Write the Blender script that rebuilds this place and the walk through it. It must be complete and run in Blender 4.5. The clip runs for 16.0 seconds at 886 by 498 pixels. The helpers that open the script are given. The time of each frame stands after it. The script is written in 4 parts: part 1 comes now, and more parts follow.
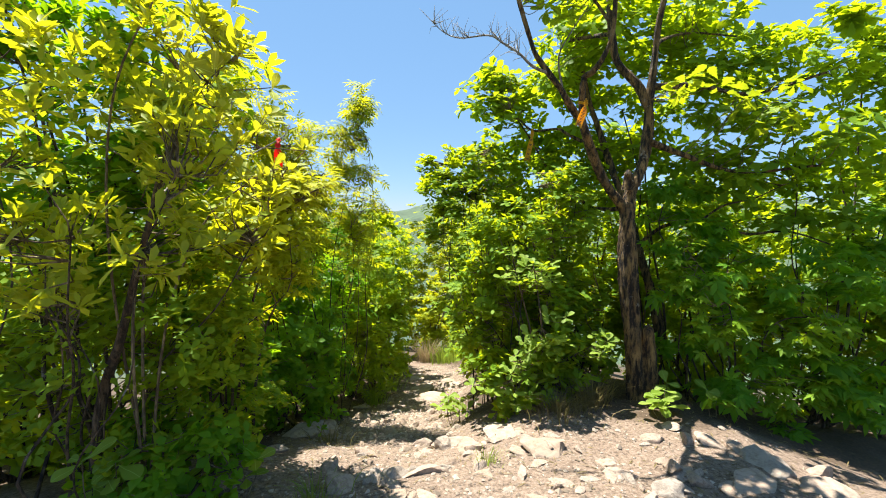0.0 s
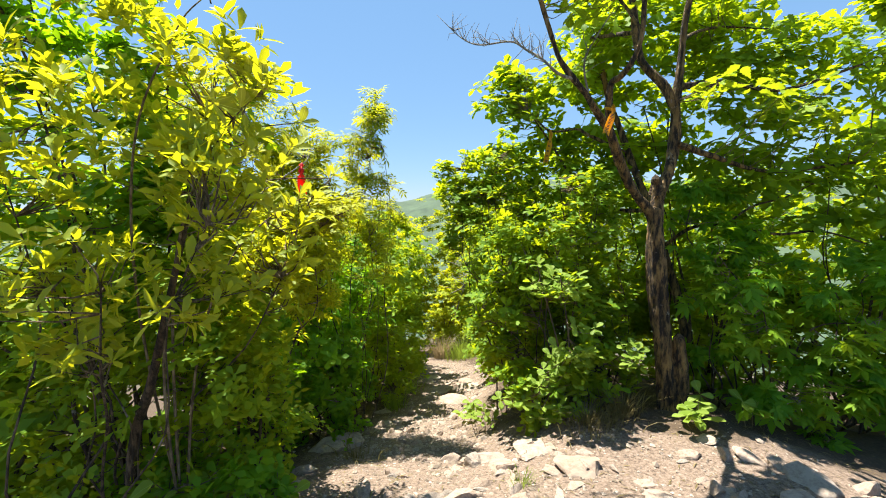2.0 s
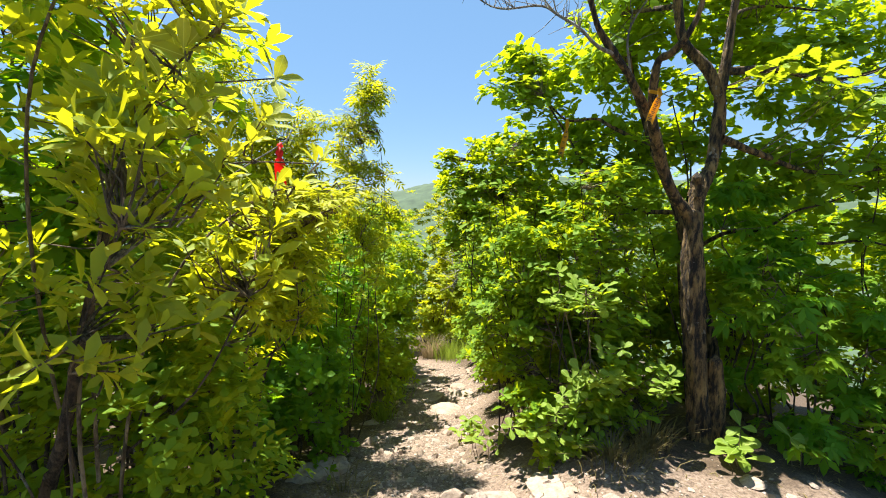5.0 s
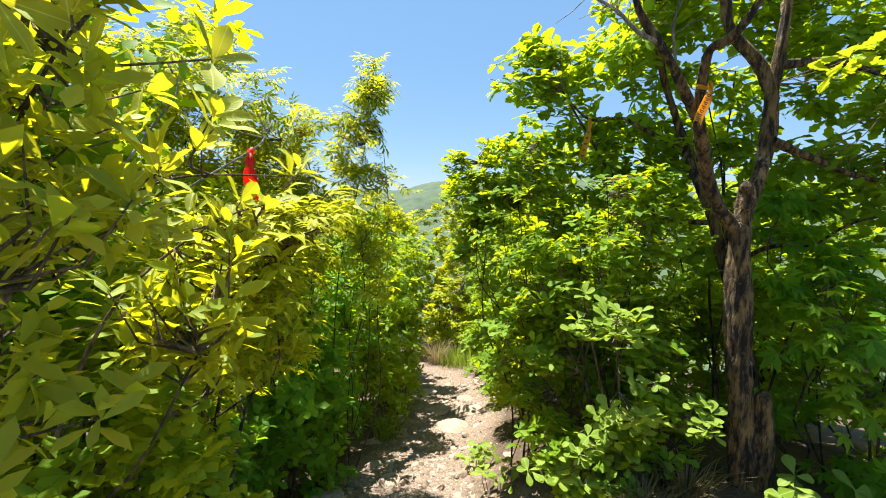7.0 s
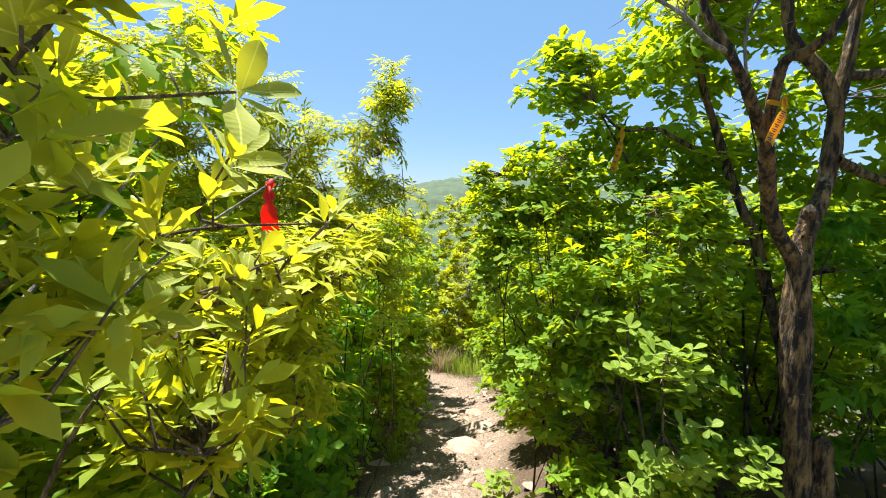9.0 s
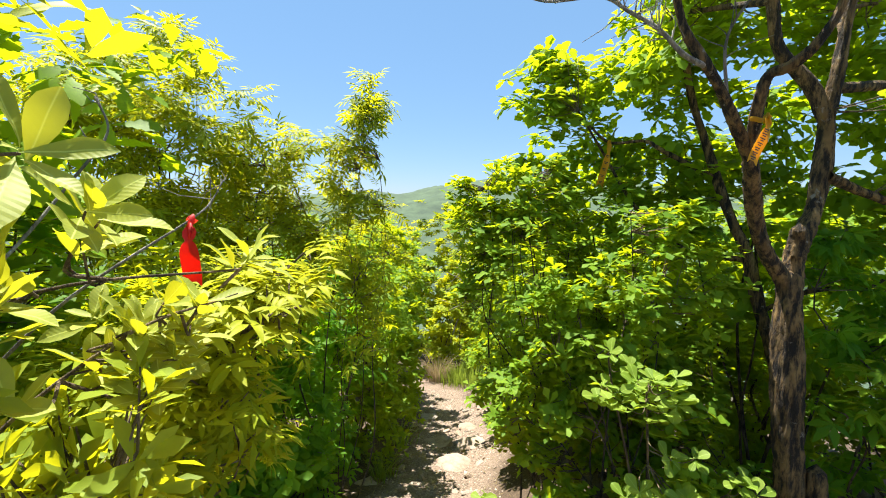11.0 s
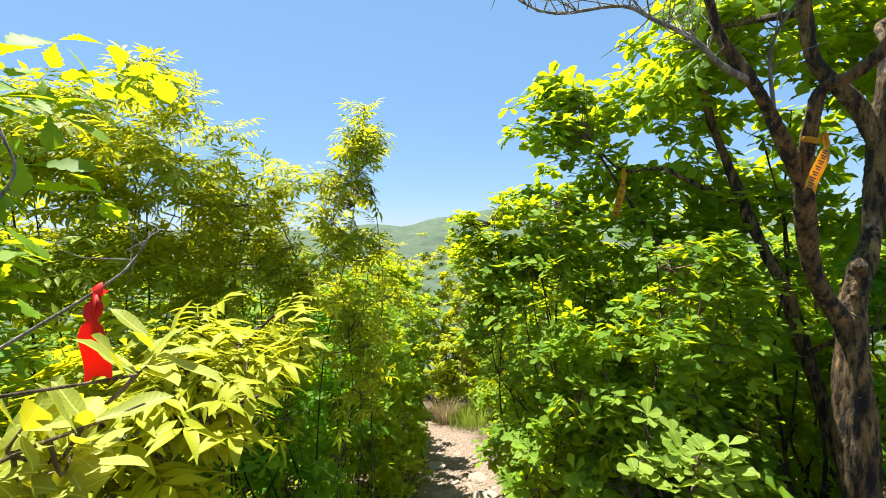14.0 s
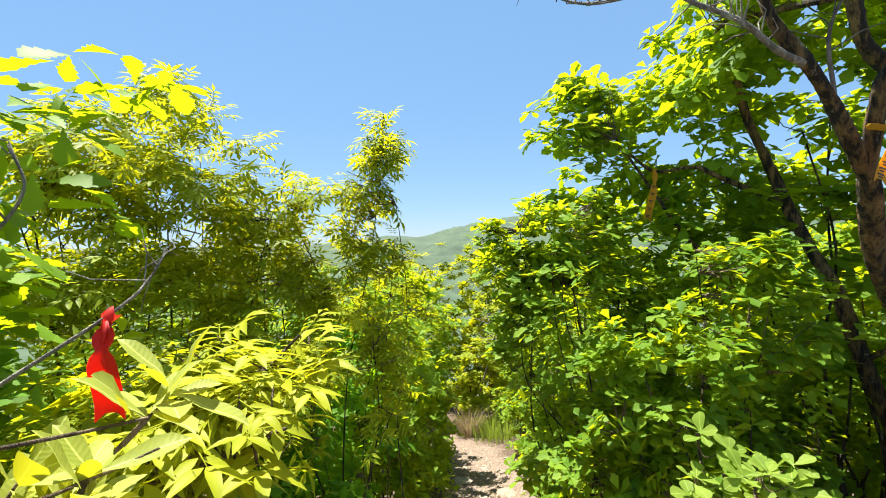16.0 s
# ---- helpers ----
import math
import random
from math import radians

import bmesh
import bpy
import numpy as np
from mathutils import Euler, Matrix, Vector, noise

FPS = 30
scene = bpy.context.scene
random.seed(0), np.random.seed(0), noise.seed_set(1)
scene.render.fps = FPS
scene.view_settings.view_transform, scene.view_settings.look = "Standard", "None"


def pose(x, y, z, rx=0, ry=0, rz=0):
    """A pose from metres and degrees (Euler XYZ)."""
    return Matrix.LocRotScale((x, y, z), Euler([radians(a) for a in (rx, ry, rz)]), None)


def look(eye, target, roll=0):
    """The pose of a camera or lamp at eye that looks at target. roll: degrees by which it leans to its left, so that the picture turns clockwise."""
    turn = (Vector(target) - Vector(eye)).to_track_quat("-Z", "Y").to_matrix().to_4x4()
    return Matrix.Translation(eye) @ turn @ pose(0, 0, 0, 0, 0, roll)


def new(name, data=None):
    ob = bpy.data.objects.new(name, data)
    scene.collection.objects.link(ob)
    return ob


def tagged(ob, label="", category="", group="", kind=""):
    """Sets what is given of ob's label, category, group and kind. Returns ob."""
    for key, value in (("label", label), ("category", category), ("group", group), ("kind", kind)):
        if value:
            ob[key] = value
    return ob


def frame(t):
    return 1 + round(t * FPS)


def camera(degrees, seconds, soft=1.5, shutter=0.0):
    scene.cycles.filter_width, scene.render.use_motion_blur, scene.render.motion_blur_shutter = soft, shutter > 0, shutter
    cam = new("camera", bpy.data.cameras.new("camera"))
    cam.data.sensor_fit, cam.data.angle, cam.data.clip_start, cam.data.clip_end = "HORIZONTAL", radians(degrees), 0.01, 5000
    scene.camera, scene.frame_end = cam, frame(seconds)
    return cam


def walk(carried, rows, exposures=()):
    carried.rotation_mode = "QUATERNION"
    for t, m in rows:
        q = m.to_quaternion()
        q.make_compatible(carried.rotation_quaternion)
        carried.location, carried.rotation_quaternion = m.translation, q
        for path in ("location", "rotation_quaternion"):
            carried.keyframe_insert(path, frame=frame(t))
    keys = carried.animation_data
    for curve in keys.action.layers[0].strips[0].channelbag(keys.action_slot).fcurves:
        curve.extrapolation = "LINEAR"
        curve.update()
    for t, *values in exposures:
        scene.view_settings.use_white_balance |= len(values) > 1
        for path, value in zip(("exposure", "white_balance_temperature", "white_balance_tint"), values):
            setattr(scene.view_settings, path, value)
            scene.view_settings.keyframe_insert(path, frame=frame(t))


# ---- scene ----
cam = camera(89.8, 16.0, soft=1.0)
METRES, EYE, TILT, LEAN, TURN = 2.6, 1.5, -4.0, 0.0, 0.0
ROWS = [
    (0.0, 0.0, 0.0, 0.0, -0.0, 0.0, 0.0),
    (0.5, -0.0116, -0.0036, 0.0335, 0.57, -0.57, 0.41),
    (1.0, -0.033, -0.0001, 0.0558, 0.81, -0.73, 0.89),
    (1.5, -0.0514, 0.0041, 0.0788, 0.83, -0.98, 1.44),
    (2.0, -0.053, 0.0344, 0.0796, 0.89, -1.38, 1.55),
    (2.5, -0.0363, 0.0777, 0.0796, 0.8, -1.48, 1.44),
    (3.0, -0.0298, 0.101, 0.0786, 0.78, -1.87, 1.11),
    (3.5, -0.0472, 0.1332, 0.0844, 0.72, -2.1, 0.66),
    (4.0, -0.0833, 0.1785, 0.0927, 0.09, -2.26, 0.6),
    (6.5, -0.1207, 0.3661, 0.1327, -1.51, -2.54, -0.48),
    (7.0, -0.1174, 0.4138, 0.1478, 0.01, -2.64, -0.37),
    (7.5, -0.134, 0.4515, 0.1642, 0.57, -2.6, -0.05),
    (8.0, -0.1549, 0.4763, 0.1756, 0.73, -2.73, 0.04),
    (8.5, -0.1708, 0.4999, 0.1938, 0.61, -2.82, -0.24),
    (9.0, -0.1852, 0.5245, 0.2063, 0.04, -2.82, -1.03),
    (11.5, -0.1127, 0.5883, 0.2508, 0.52, -1.51, -0.64),
    (12.0, -0.1214, 0.6159, 0.2591, 0.68, -0.54, -0.11),
    (12.5, -0.1325, 0.6465, 0.263, 0.64, 0.46, 0.15),
    (13.0, -0.1387, 0.672, 0.2627, 0.63, 1.11, 0.56),
    (13.5, -0.1351, 0.69, 0.2671, 0.53, 1.41, 0.31),
    (14.0, -0.1188, 0.6956, 0.2685, 0.8, 1.85, 0.55),
    (14.5, -0.1019, 0.6953, 0.2658, 1.51, 2.36, 0.54),
    (15.0, -0.1065, 0.6997, 0.2711, 2.49, 2.71, 1.1),
    (15.5, -0.1234, 0.7193, 0.2691, 3.02, 2.98, 1.95),
    (16.0, -0.1411, 0.7376, 0.2708, 3.04, 3.15, 2.09),
]
walk(cam, [(t, pose(0, 0, EYE, TILT, LEAN, TURN) @ pose(METRES * x, METRES * y, METRES * z, 90 + pitch, roll, yaw)) for t, x, y, z, yaw, pitch, roll in ROWS])

# ---- light: clear sky, high sun ahead of the walker ----
SUN_EL, SUN_AZ = 69.0, -40.0           # degrees above the horizon; from +y towards +x
world = bpy.data.worlds.new("sky")
scene.world = world
world.use_nodes = True
wn = world.node_tree
sky = wn.nodes.new("ShaderNodeTexSky")
sky.sky_type, sky.sun_disc = "NISHITA", False
sky.sun_elevation, sky.sun_rotation = radians(SUN_EL), radians(SUN_AZ)
sky.air_density, sky.dust_density, sky.ozone_density = 1.0, 0.0, 2.5
even = wn.nodes.new("ShaderNodeMixRGB")          # evens out the clear sky, paler towards the zenith than the model's
even.inputs[0].default_value = 0.62
even.inputs[2].default_value = (1.75, 3.55, 6.1, 1)
wn.links.new(sky.outputs[0], even.inputs[1])
wn.links.new(even.outputs[0], wn.nodes["Background"].inputs[0])
wn.nodes["Background"].inputs[1].default_value = 0.050
sun_data = bpy.data.lights.new("sun", "SUN")
sun_data.energy, sun_data.angle, sun_data.color = 5.0, radians(0.53), (1.0, 0.95, 0.86)
sun = new("sun", sun_data)
to_sun = Vector((math.sin(radians(SUN_AZ)) * math.cos(radians(SUN_EL)), math.cos(radians(SUN_AZ)) * math.cos(radians(SUN_EL)), math.sin(radians(SUN_EL))))
sun.matrix_world = look(to_sun * 30, (0, 0, 0))
scene.view_settings.exposure = 1.7

# ---- materials ----


def material(name):
    m = bpy.data.materials.new(name)
    m.use_nodes = True
    n = m.node_tree.nodes
    return m, n, m.node_tree.links, n["Principled BSDF"], n["Material Output"]


def ramp(n, stops):
    r = n.new("ShaderNodeValToRGB")
    while len(r.color_ramp.elements) < len(stops):
        r.color_ramp.elements.new(0.5)
    for e, (p, c) in zip(r.color_ramp.elements, stops):
        e.position, e.color = p, (*c, 1)
    return r


def noise_tex(n, links, scale, detail=5.0, rough=0.6, space="Object", stretch=None):
    co = n.new("ShaderNodeTexCoord")
    t = n.new("ShaderNodeTexNoise")
    t.inputs["Scale"].default_value, t.inputs["Detail"].default_value, t.inputs["Roughness"].default_value = scale, detail, rough
    if stretch:
        mp = n.new("ShaderNodeMapping")
        mp.inputs["Scale"].default_value = stretch
        links.new(co.outputs[space], mp.inputs[0])
        links.new(mp.outputs[0], t.inputs[0])
    else:
        links.new(co.outputs[space], t.inputs[0])
    return t


def leaf_material(name, dark, light, glow, through_share=0.5, rough=0.5, per_object=False, veins=False):
    """A leaf: a matt to waxy face, and light that comes through from behind."""
    m, n, links, bsdf, out = material(name)
    if per_object:
        info = n.new("ShaderNodeObjectInfo")
        rnd = info.outputs["Random"]
    else:
        info = n.new("ShaderNodeNewGeometry")
        rnd = info.outputs["Random Per Island"]
    big = noise_tex(n, links, 1.3, 3)
    add = n.new("ShaderNodeMath")
    add.operation = "MULTIPLY_ADD"
    links.new(rnd, add.inputs[0])
    add.inputs[1].default_value = 0.55
    half = n.new("ShaderNodeMath")
    half.operation = "MULTIPLY"
    half.inputs[1].default_value = 0.45
    links.new(big.outputs["Fac"], half.inputs[0])
    links.new(half.outputs[0], add.inputs[2])
    face = ramp(n, [(0.1, dark), (0.9, light)])
    links.new(add.outputs[0], face.inputs[0])
    fine = noise_tex(n, links, 90, 3)
    blotch = n.new("ShaderNodeMixRGB")
    blotch.blend_type = "MULTIPLY"
    blotch.inputs[0].default_value = 0.2
    links.new(face.outputs[0], blotch.inputs[1])
    links.new(fine.outputs["Fac"], blotch.inputs[2])
    links.new(blotch.outputs[0], bsdf.inputs["Base Color"])
    if veins:
        # pale midrib and faint side veins along the leaf
        co = n.new("ShaderNodeTexCoord")
        sep = n.new("ShaderNodeSeparateXYZ")
        links.new(co.outputs["Object"], sep.inputs[0])
        ax = n.new("ShaderNodeMath")
        ax.operation = "ABSOLUTE"
        links.new(sep.outputs[0], ax.inputs[0])
        rib = ramp(n, [(0.0, (1, 1, 1)), (0.016, (0, 0, 0))])
        links.new(ax.outputs[0], rib.inputs[0])
        slant = n.new("ShaderNodeMath")
        slant.operation = "MULTIPLY_ADD"
        slant.inputs[1].default_value = -0.75
        links.new(ax.outputs[0], slant.inputs[0])
        links.new(sep.outputs[1], slant.inputs[2])
        wave = n.new("ShaderNodeMath")
        wave.operation = "SINE"
        fq = n.new("ShaderNodeMath")
        fq.operation = "MULTIPLY"
        fq.inputs[1].default_value = 72.0
        links.new(slant.outputs[0], fq.inputs[0])
        links.new(fq.outputs[0], wave.inputs[0])
        bump = n.new("ShaderNodeBump")
        bump.inputs["Strength"].default_value, bump.inputs["Distance"].default_value = 0.07, 0.02
        links.new(wave.outputs[0], bump.inputs["Height"])
        links.new(bump.outputs[0], bsdf.inputs["Normal"])
        vein = n.new("ShaderNodeMixRGB")
        links.new(rib.outputs[0], vein.inputs[0])
        links.new(blotch.outputs[0], vein.inputs[1])
        vein.inputs[2].default_value = (*[min(1, 1.5 * c + 0.05) for c in light], 1)
        links.new(vein.outputs[0], bsdf.inputs["Base Color"])
    bsdf.inputs["Roughness"].default_value = rough
    bsdf.inputs["Specular IOR Level"].default_value = 0.14
    tr = n.new("ShaderNodeBsdfTranslucent")
    back = ramp(n, [(0.1, [c * 0.75 for c in glow]), (0.9, glow)])
    links.new(add.outputs[0], back.inputs[0])
    links.new(back.outputs[0], tr.inputs[0])
    mix = n.new("ShaderNodeMixShader")
    mix.inputs[0].default_value = through_share
    links.new(bsdf.outputs[0], mix.inputs[1])
    links.new(tr.outputs[0], mix.inputs[2])
    links.new(mix.outputs[0], out.inputs[0])
    return m


def bark_material(name, dark, light, lichen, scale=14.0):
    """Furrowed bark: long plates between dark cracks, grain on the plates, pale lichen spots."""
    m, n, links, bsdf, out = material(name)
    ridges = noise_tex(n, links, scale, 7, 0.68, stretch=(1, 1, 0.24))
    r = ramp(n, [(0.43, dark), (0.5, [0.45 * (a + b) for a, b in zip(dark, light)]), (0.57, light)])
    links.new(ridges.outputs["Fac"], r.inputs[0])
    patch = noise_tex(n, links, 5.0, 4, 0.6)
    shade = ramp(n, [(0.38, (0.55, 0.53, 0.50)), (0.62, (1.22, 1.2, 1.12))])
    links.new(patch.outputs["Fac"], shade.inputs[0])
    mu = n.new("ShaderNodeMixRGB")
    mu.blend_type = "MULTIPLY"
    mu.inputs[0].default_value = 1.0
    links.new(r.outputs[0], mu.inputs[1])
    links.new(shade.outputs[0], mu.inputs[2])
    spots = noise_tex(n, links, 9, 5, 0.7)
    mask = ramp(n, [(0.64, (0, 0, 0)), (0.70, (1, 1, 1))])
    links.new(spots.outputs["Fac"], mask.inputs[0])
    mx = n.new("ShaderNodeMixRGB")
    links.new(mask.outputs[0], mx.inputs[0])
    links.new(mu.outputs[0], mx.inputs[1])
    mx.inputs[2].default_value = (*lichen, 1)
    links.new(mx.outputs[0], bsdf.inputs["Base Color"])
    bsdf.inputs["Roughness"].default_value = 0.9
    b = n.new("ShaderNodeBump")
    b.inputs["Strength"].default_value, b.inputs["Distance"].default_value = 1.0, 0.05
    links.new(ridges.outputs["Fac"], b.inputs["Height"])
    links.new(b.outputs[0], bsdf.inputs["Normal"])
    return m


def ground_material():
    """Pale gritty soil on the trail, brown litter under the shrubs, forest in the distance."""
    m, n, links, bsdf, out = material("soil")
    big = noise_tex(n, links, 1.6, 6, 0.65)
    fine = noise_tex(n, links, 38, 8, 0.75)
    soil = ramp(n, [(0.34, (0.05, 0.033, 0.022)), (0.5, (0.19, 0.135, 0.096)), (0.68, (0.31, 0.24, 0.185))])
    links.new(fine.outputs["Fac"], soil.inputs[0])
    litter = ramp(n, [(0.3, (0.03, 0.02, 0.012)), (0.55, (0.085, 0.055, 0.032)), (0.75, (0.17, 0.115, 0.065))])
    links.new(fine.outputs["Fac"], litter.inputs[0])
    att = n.new("ShaderNodeAttribute")
    att.attribute_name = "trodden"
    a = n.new("ShaderNodeMath")
    a.operation = "MULTIPLY_ADD"
    links.new(big.outputs["Fac"], a.inputs[0])
    a.inputs[1].default_value = 1.2
    sub = n.new("ShaderNodeMath")
    sub.operation = "SUBTRACT"
    sub.inputs[1].default_value = 0.6
    links.new(att.outputs["Fac"], sub.inputs[0])
    links.new(sub.outputs[0], a.inputs[2])
    mk = ramp(n, [(0.3, (0, 0, 0)), (0.62, (1, 1, 1))])
    links.new(a.outputs[0], mk.inputs[0])
    near = n.new("ShaderNodeMixRGB")
    links.new(mk.outputs[0], near.inputs[0])
    links.new(litter.outputs[0], near.inputs[1])
    links.new(soil.outputs[0], near.inputs[2])
    wood = noise_tex(n, links, 0.035, 8, 0.7)
    forest = ramp(n, [(0.3, (0.022, 0.042, 0.022)), (0.7, (0.065, 0.105, 0.05))])
    links.new(wood.outputs["Fac"], forest.inputs[0])
    far = n.new("ShaderNodeAttribute")
    far.attribute_name = "wooded"
    fm = n.new("ShaderNodeMixRGB")
    links.new(far.outputs["Fac"], fm.inputs[0])
    links.new(near.outputs[0], fm.inputs[1])
    links.new(forest.outputs[0], fm.inputs[2])
    links.new(fm.outputs[0], bsdf.inputs["Base Color"])
    bsdf.inputs["Roughness"].default_value = 0.95
    b = n.new("ShaderNodeBump")
    b.inputs["Strength"].default_value, b.inputs["Distance"].default_value = 0.8, 0.02
    links.new(fine.outputs["Fac"], b.inputs["Height"])
    links.new(b.outputs[0], bsdf.inputs["Normal"])
    return m


def stone_material():
    m, n, links, bsdf, out = material("stone")
    info = n.new("ShaderNodeObjectInfo")
    tone = ramp(n, [(0.0, (0.30, 0.225, 0.165)), (0.5, (0.36, 0.275, 0.21)), (1.0, (0.30, 0.26, 0.215))])
    links.new(info.outputs["Random"], tone.inputs[0])
    g = noise_tex(n, links, 3.2, 9, 0.72)
    sh = ramp(n, [(0.34, (0.5, 0.44, 0.38)), (0.56, (1, 1, 1))])
    links.new(g.outputs["Fac"], sh.inputs[0])
    mu = n.new("ShaderNodeMixRGB")
    mu.blend_type = "MULTIPLY"
    mu.inputs[0].default_value = 0.8
    links.new(tone.outputs[0], mu.inputs[1])
    links.new(sh.outputs[0], mu.inputs[2])
    links.new(mu.outputs[0], bsdf.inputs["Base Color"])
    bsdf.inputs["Roughness"].default_value = 0.88
    b = n.new("ShaderNodeBump")
    b.inputs["Strength"].default_value, b.inputs["Distance"].default_value = 0.55, 0.03
    links.new(g.outputs["Fac"], b.inputs["Height"])
    links.new(b.outputs[0], bsdf.inputs["Normal"])
    return m


def gravel_material():
    m, n, links, bsdf, out = material("gravel")
    geo = n.new("ShaderNodeNewGeometry")
    tone = ramp(n, [(0.0, (0.13, 0.10, 0.07)), (0.5, (0.28, 0.22, 0.165)), (1.0, (0.40, 0.34, 0.27))])
    links.new(geo.outputs["Random Per Island"], tone.inputs[0])
    links.new(tone.outputs[0], bsdf.inputs["Base Color"])
    bsdf.inputs["Roughness"].default_value = 0.9
    return m


def cloth_material(name, colour, glow):
    m, n, links, bsdf, out = material(name)
    w = noise_tex(n, links, 30, 4)
    r = ramp(n, [(0.3, [c * 0.7 for c in colour]), (0.7, colour)])
    links.new(w.outputs["Fac"], r.inputs[0])
    links.new(r.outputs[0], bsdf.inputs["Base Color"])
    bsdf.inputs["Roughness"].default_value = 0.55
    tr = n.new("ShaderNodeBsdfTranslucent")
    tr.inputs[0].default_value = (*glow, 1)
    mix = n.new("ShaderNodeMixShader")
    mix.inputs[0].default_value = 0.5
    links.new(bsdf.outputs[0], mix.inputs[1])
    links.new(tr.outputs[0], mix.inputs[2])
    links.new(mix.outputs[0], out.inputs[0])
    return m


M_SOIL = ground_material()
M_STONE = stone_material()
M_GRAVEL = gravel_material()
M_OAK_BARK = bark_material("oak_bark", (0.014, 0.009, 0.005), (0.23, 0.145, 0.055), (0.27, 0.24, 0.19), 26)
M_STEM = bark_material("shrub_bark", (0.03, 0.02, 0.013), (0.16, 0.11, 0.07), (0.26, 0.23, 0.19), 30)
M_TWIG = bark_material("twig_bark", (0.12, 0.08, 0.045), (0.32, 0.24, 0.15), (0.34, 0.30, 0.24), 40)
M_DEAD = bark_material("dead_wood", (0.22, 0.2, 0.18), (0.42, 0.39, 0.35), (0.5, 0.48, 0.44), 30)
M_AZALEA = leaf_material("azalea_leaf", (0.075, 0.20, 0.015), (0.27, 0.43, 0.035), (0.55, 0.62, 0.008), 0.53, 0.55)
M_AZALEA_LEAF = leaf_material("azalea_leaf_single", (0.16, 0.27, 0.03), (0.31, 0.42, 0.07), (0.42, 0.53, 0.013), per_object=True, veins=True)
M_RHODO = leaf_material("rhododendron_leaf", (0.17, 0.27, 0.03), (0.40, 0.50, 0.06), (0.70, 0.66, 0.010), 0.54)
M_RHODO_LEAF = leaf_material("rhododendron_leaf_single", (0.32, 0.39, 0.06), (0.50, 0.56, 0.12), (0.62, 0.58, 0.015), 0.5, per_object=True, veins=True)
M_ASH = leaf_material("ash_leaf", (0.17, 0.26, 0.012), (0.39, 0.47, 0.025), (0.66, 0.64, 0.010), 0.53)
M_ASH_LEAF = leaf_material("ash_leaf_single", (0.34, 0.39, 0.015), (0.48, 0.52, 0.03), (0.58, 0.56, 0.015), 0.48, per_object=True)
M_OAK = leaf_material("oak_leaf", (0.08, 0.19, 0.014), (0.25, 0.41, 0.03), (0.52, 0.63, 0.008), 0.53, 0.55)
M_OAK_LEAF = leaf_material("oak_leaf_single", (0.12, 0.23, 0.014), (0.28, 0.41, 0.03), (0.46, 0.53, 0.012), per_object=True, veins=True)
# maple; on some azaleas this darker green puts shade into the leaf colour
M_MAPLE_SHADE = leaf_material("maple_shade_leaf", (0.05, 0.17, 0.013), (0.17, 0.35, 0.028), (0.38, 0.63, 0.006), 0.53, 0.55)
M_MAPLE_LEAF = leaf_material("maple_leaf_single", (0.12, 0.25, 0.014), (0.25, 0.41, 0.028), (0.42, 0.56, 0.009), per_object=True)
M_GRASS = leaf_material("grass_blade", (0.10, 0.17, 0.03), (0.22, 0.30, 0.06), (0.34, 0.44, 0.05))
M_STRAW = leaf_material("dry_grass", (0.26, 0.19, 0.10), (0.46, 0.36, 0.21), (0.42, 0.33, 0.18), 0.3)
M_SEDGE = leaf_material("withered_sedge", (0.13, 0.11, 0.045), (0.30, 0.23, 0.11), (0.3, 0.26, 0.09), 0.35)
M_RED = cloth_material("red_ribbon", (0.8, 0.03, 0.02), (0.95, 0.05, 0.02))
M_YELLOW = cloth_material("yellow_ribbon", (0.82, 0.47, 0.02), (0.9, 0.5, 0.02))
M_INK = material("ink")[0]
M_INK.node_tree.nodes["Principled BSDF"].inputs["Base Color"].default_value = (0.06, 0.035, 0.03, 1)

# ---- geometry helpers ----
rng = np.random.default_rng(7)


def unit(v):
    return v / np.maximum(np.linalg.norm(v, axis=-1, keepdims=True), 1e-9)


class Geo:
    """Collects triangles and quads for one mesh."""

    def __init__(self):
        self.v, self.f3, self.f4, self.n = [], [], [], 0

    def add(self, v, f3=None, f4=None):
        v = np.asarray(v, float).reshape(-1, 3)
        if f3 is not None and len(f3):
            self.f3.append(np.asarray(f3, int) + self.n)
        if f4 is not None and len(f4):
            self.f4.append(np.asarray(f4, int) + self.n)
        self.v.append(v)
        self.n += len(v)

    def mesh(self, name, mat, smooth=True):
        me = bpy.data.meshes.new(name)
        v = np.concatenate(self.v)
        f3 = np.concatenate(self.f3) if self.f3 else np.zeros((0, 3), int)
        f4 = np.concatenate(self.f4) if self.f4 else np.zeros((0, 4), int)
        me.vertices.add(len(v))
        me.vertices.foreach_set("co", v.astype(np.float32).ravel())
        me.loops.add(f3.size + f4.size)
        me.loops.foreach_set("vertex_index", np.concatenate([f3.ravel(), f4.ravel()]).astype(np.int32))
        me.polygons.add(len(f3) + len(f4))
        starts = np.concatenate([np.arange(len(f3)) * 3, f3.size + np.arange(len(f4)) * 4])
        me.polygons.foreach_set("loop_start", starts.astype(np.int32))
        me.polygons.foreach_set("use_smooth", np.full(len(starts), smooth))
        me.update(calc_edges=True)
        me.materials.append(mat)
        return me


def part(name, me, parent=None, label="", kind=""):
    ob = new(name, me)
    ob.parent = parent
    return tagged(ob, label=label, kind=kind)


def thing(name, at, label, category, group="", kind=""):
    """An empty at the thing's base, which parents its parts; the parts keep world coordinates."""
    ob = new(name)
    ob.empty_display_size = 0.1
    ob.location = at
    return tagged(ob, label, category, group, kind)


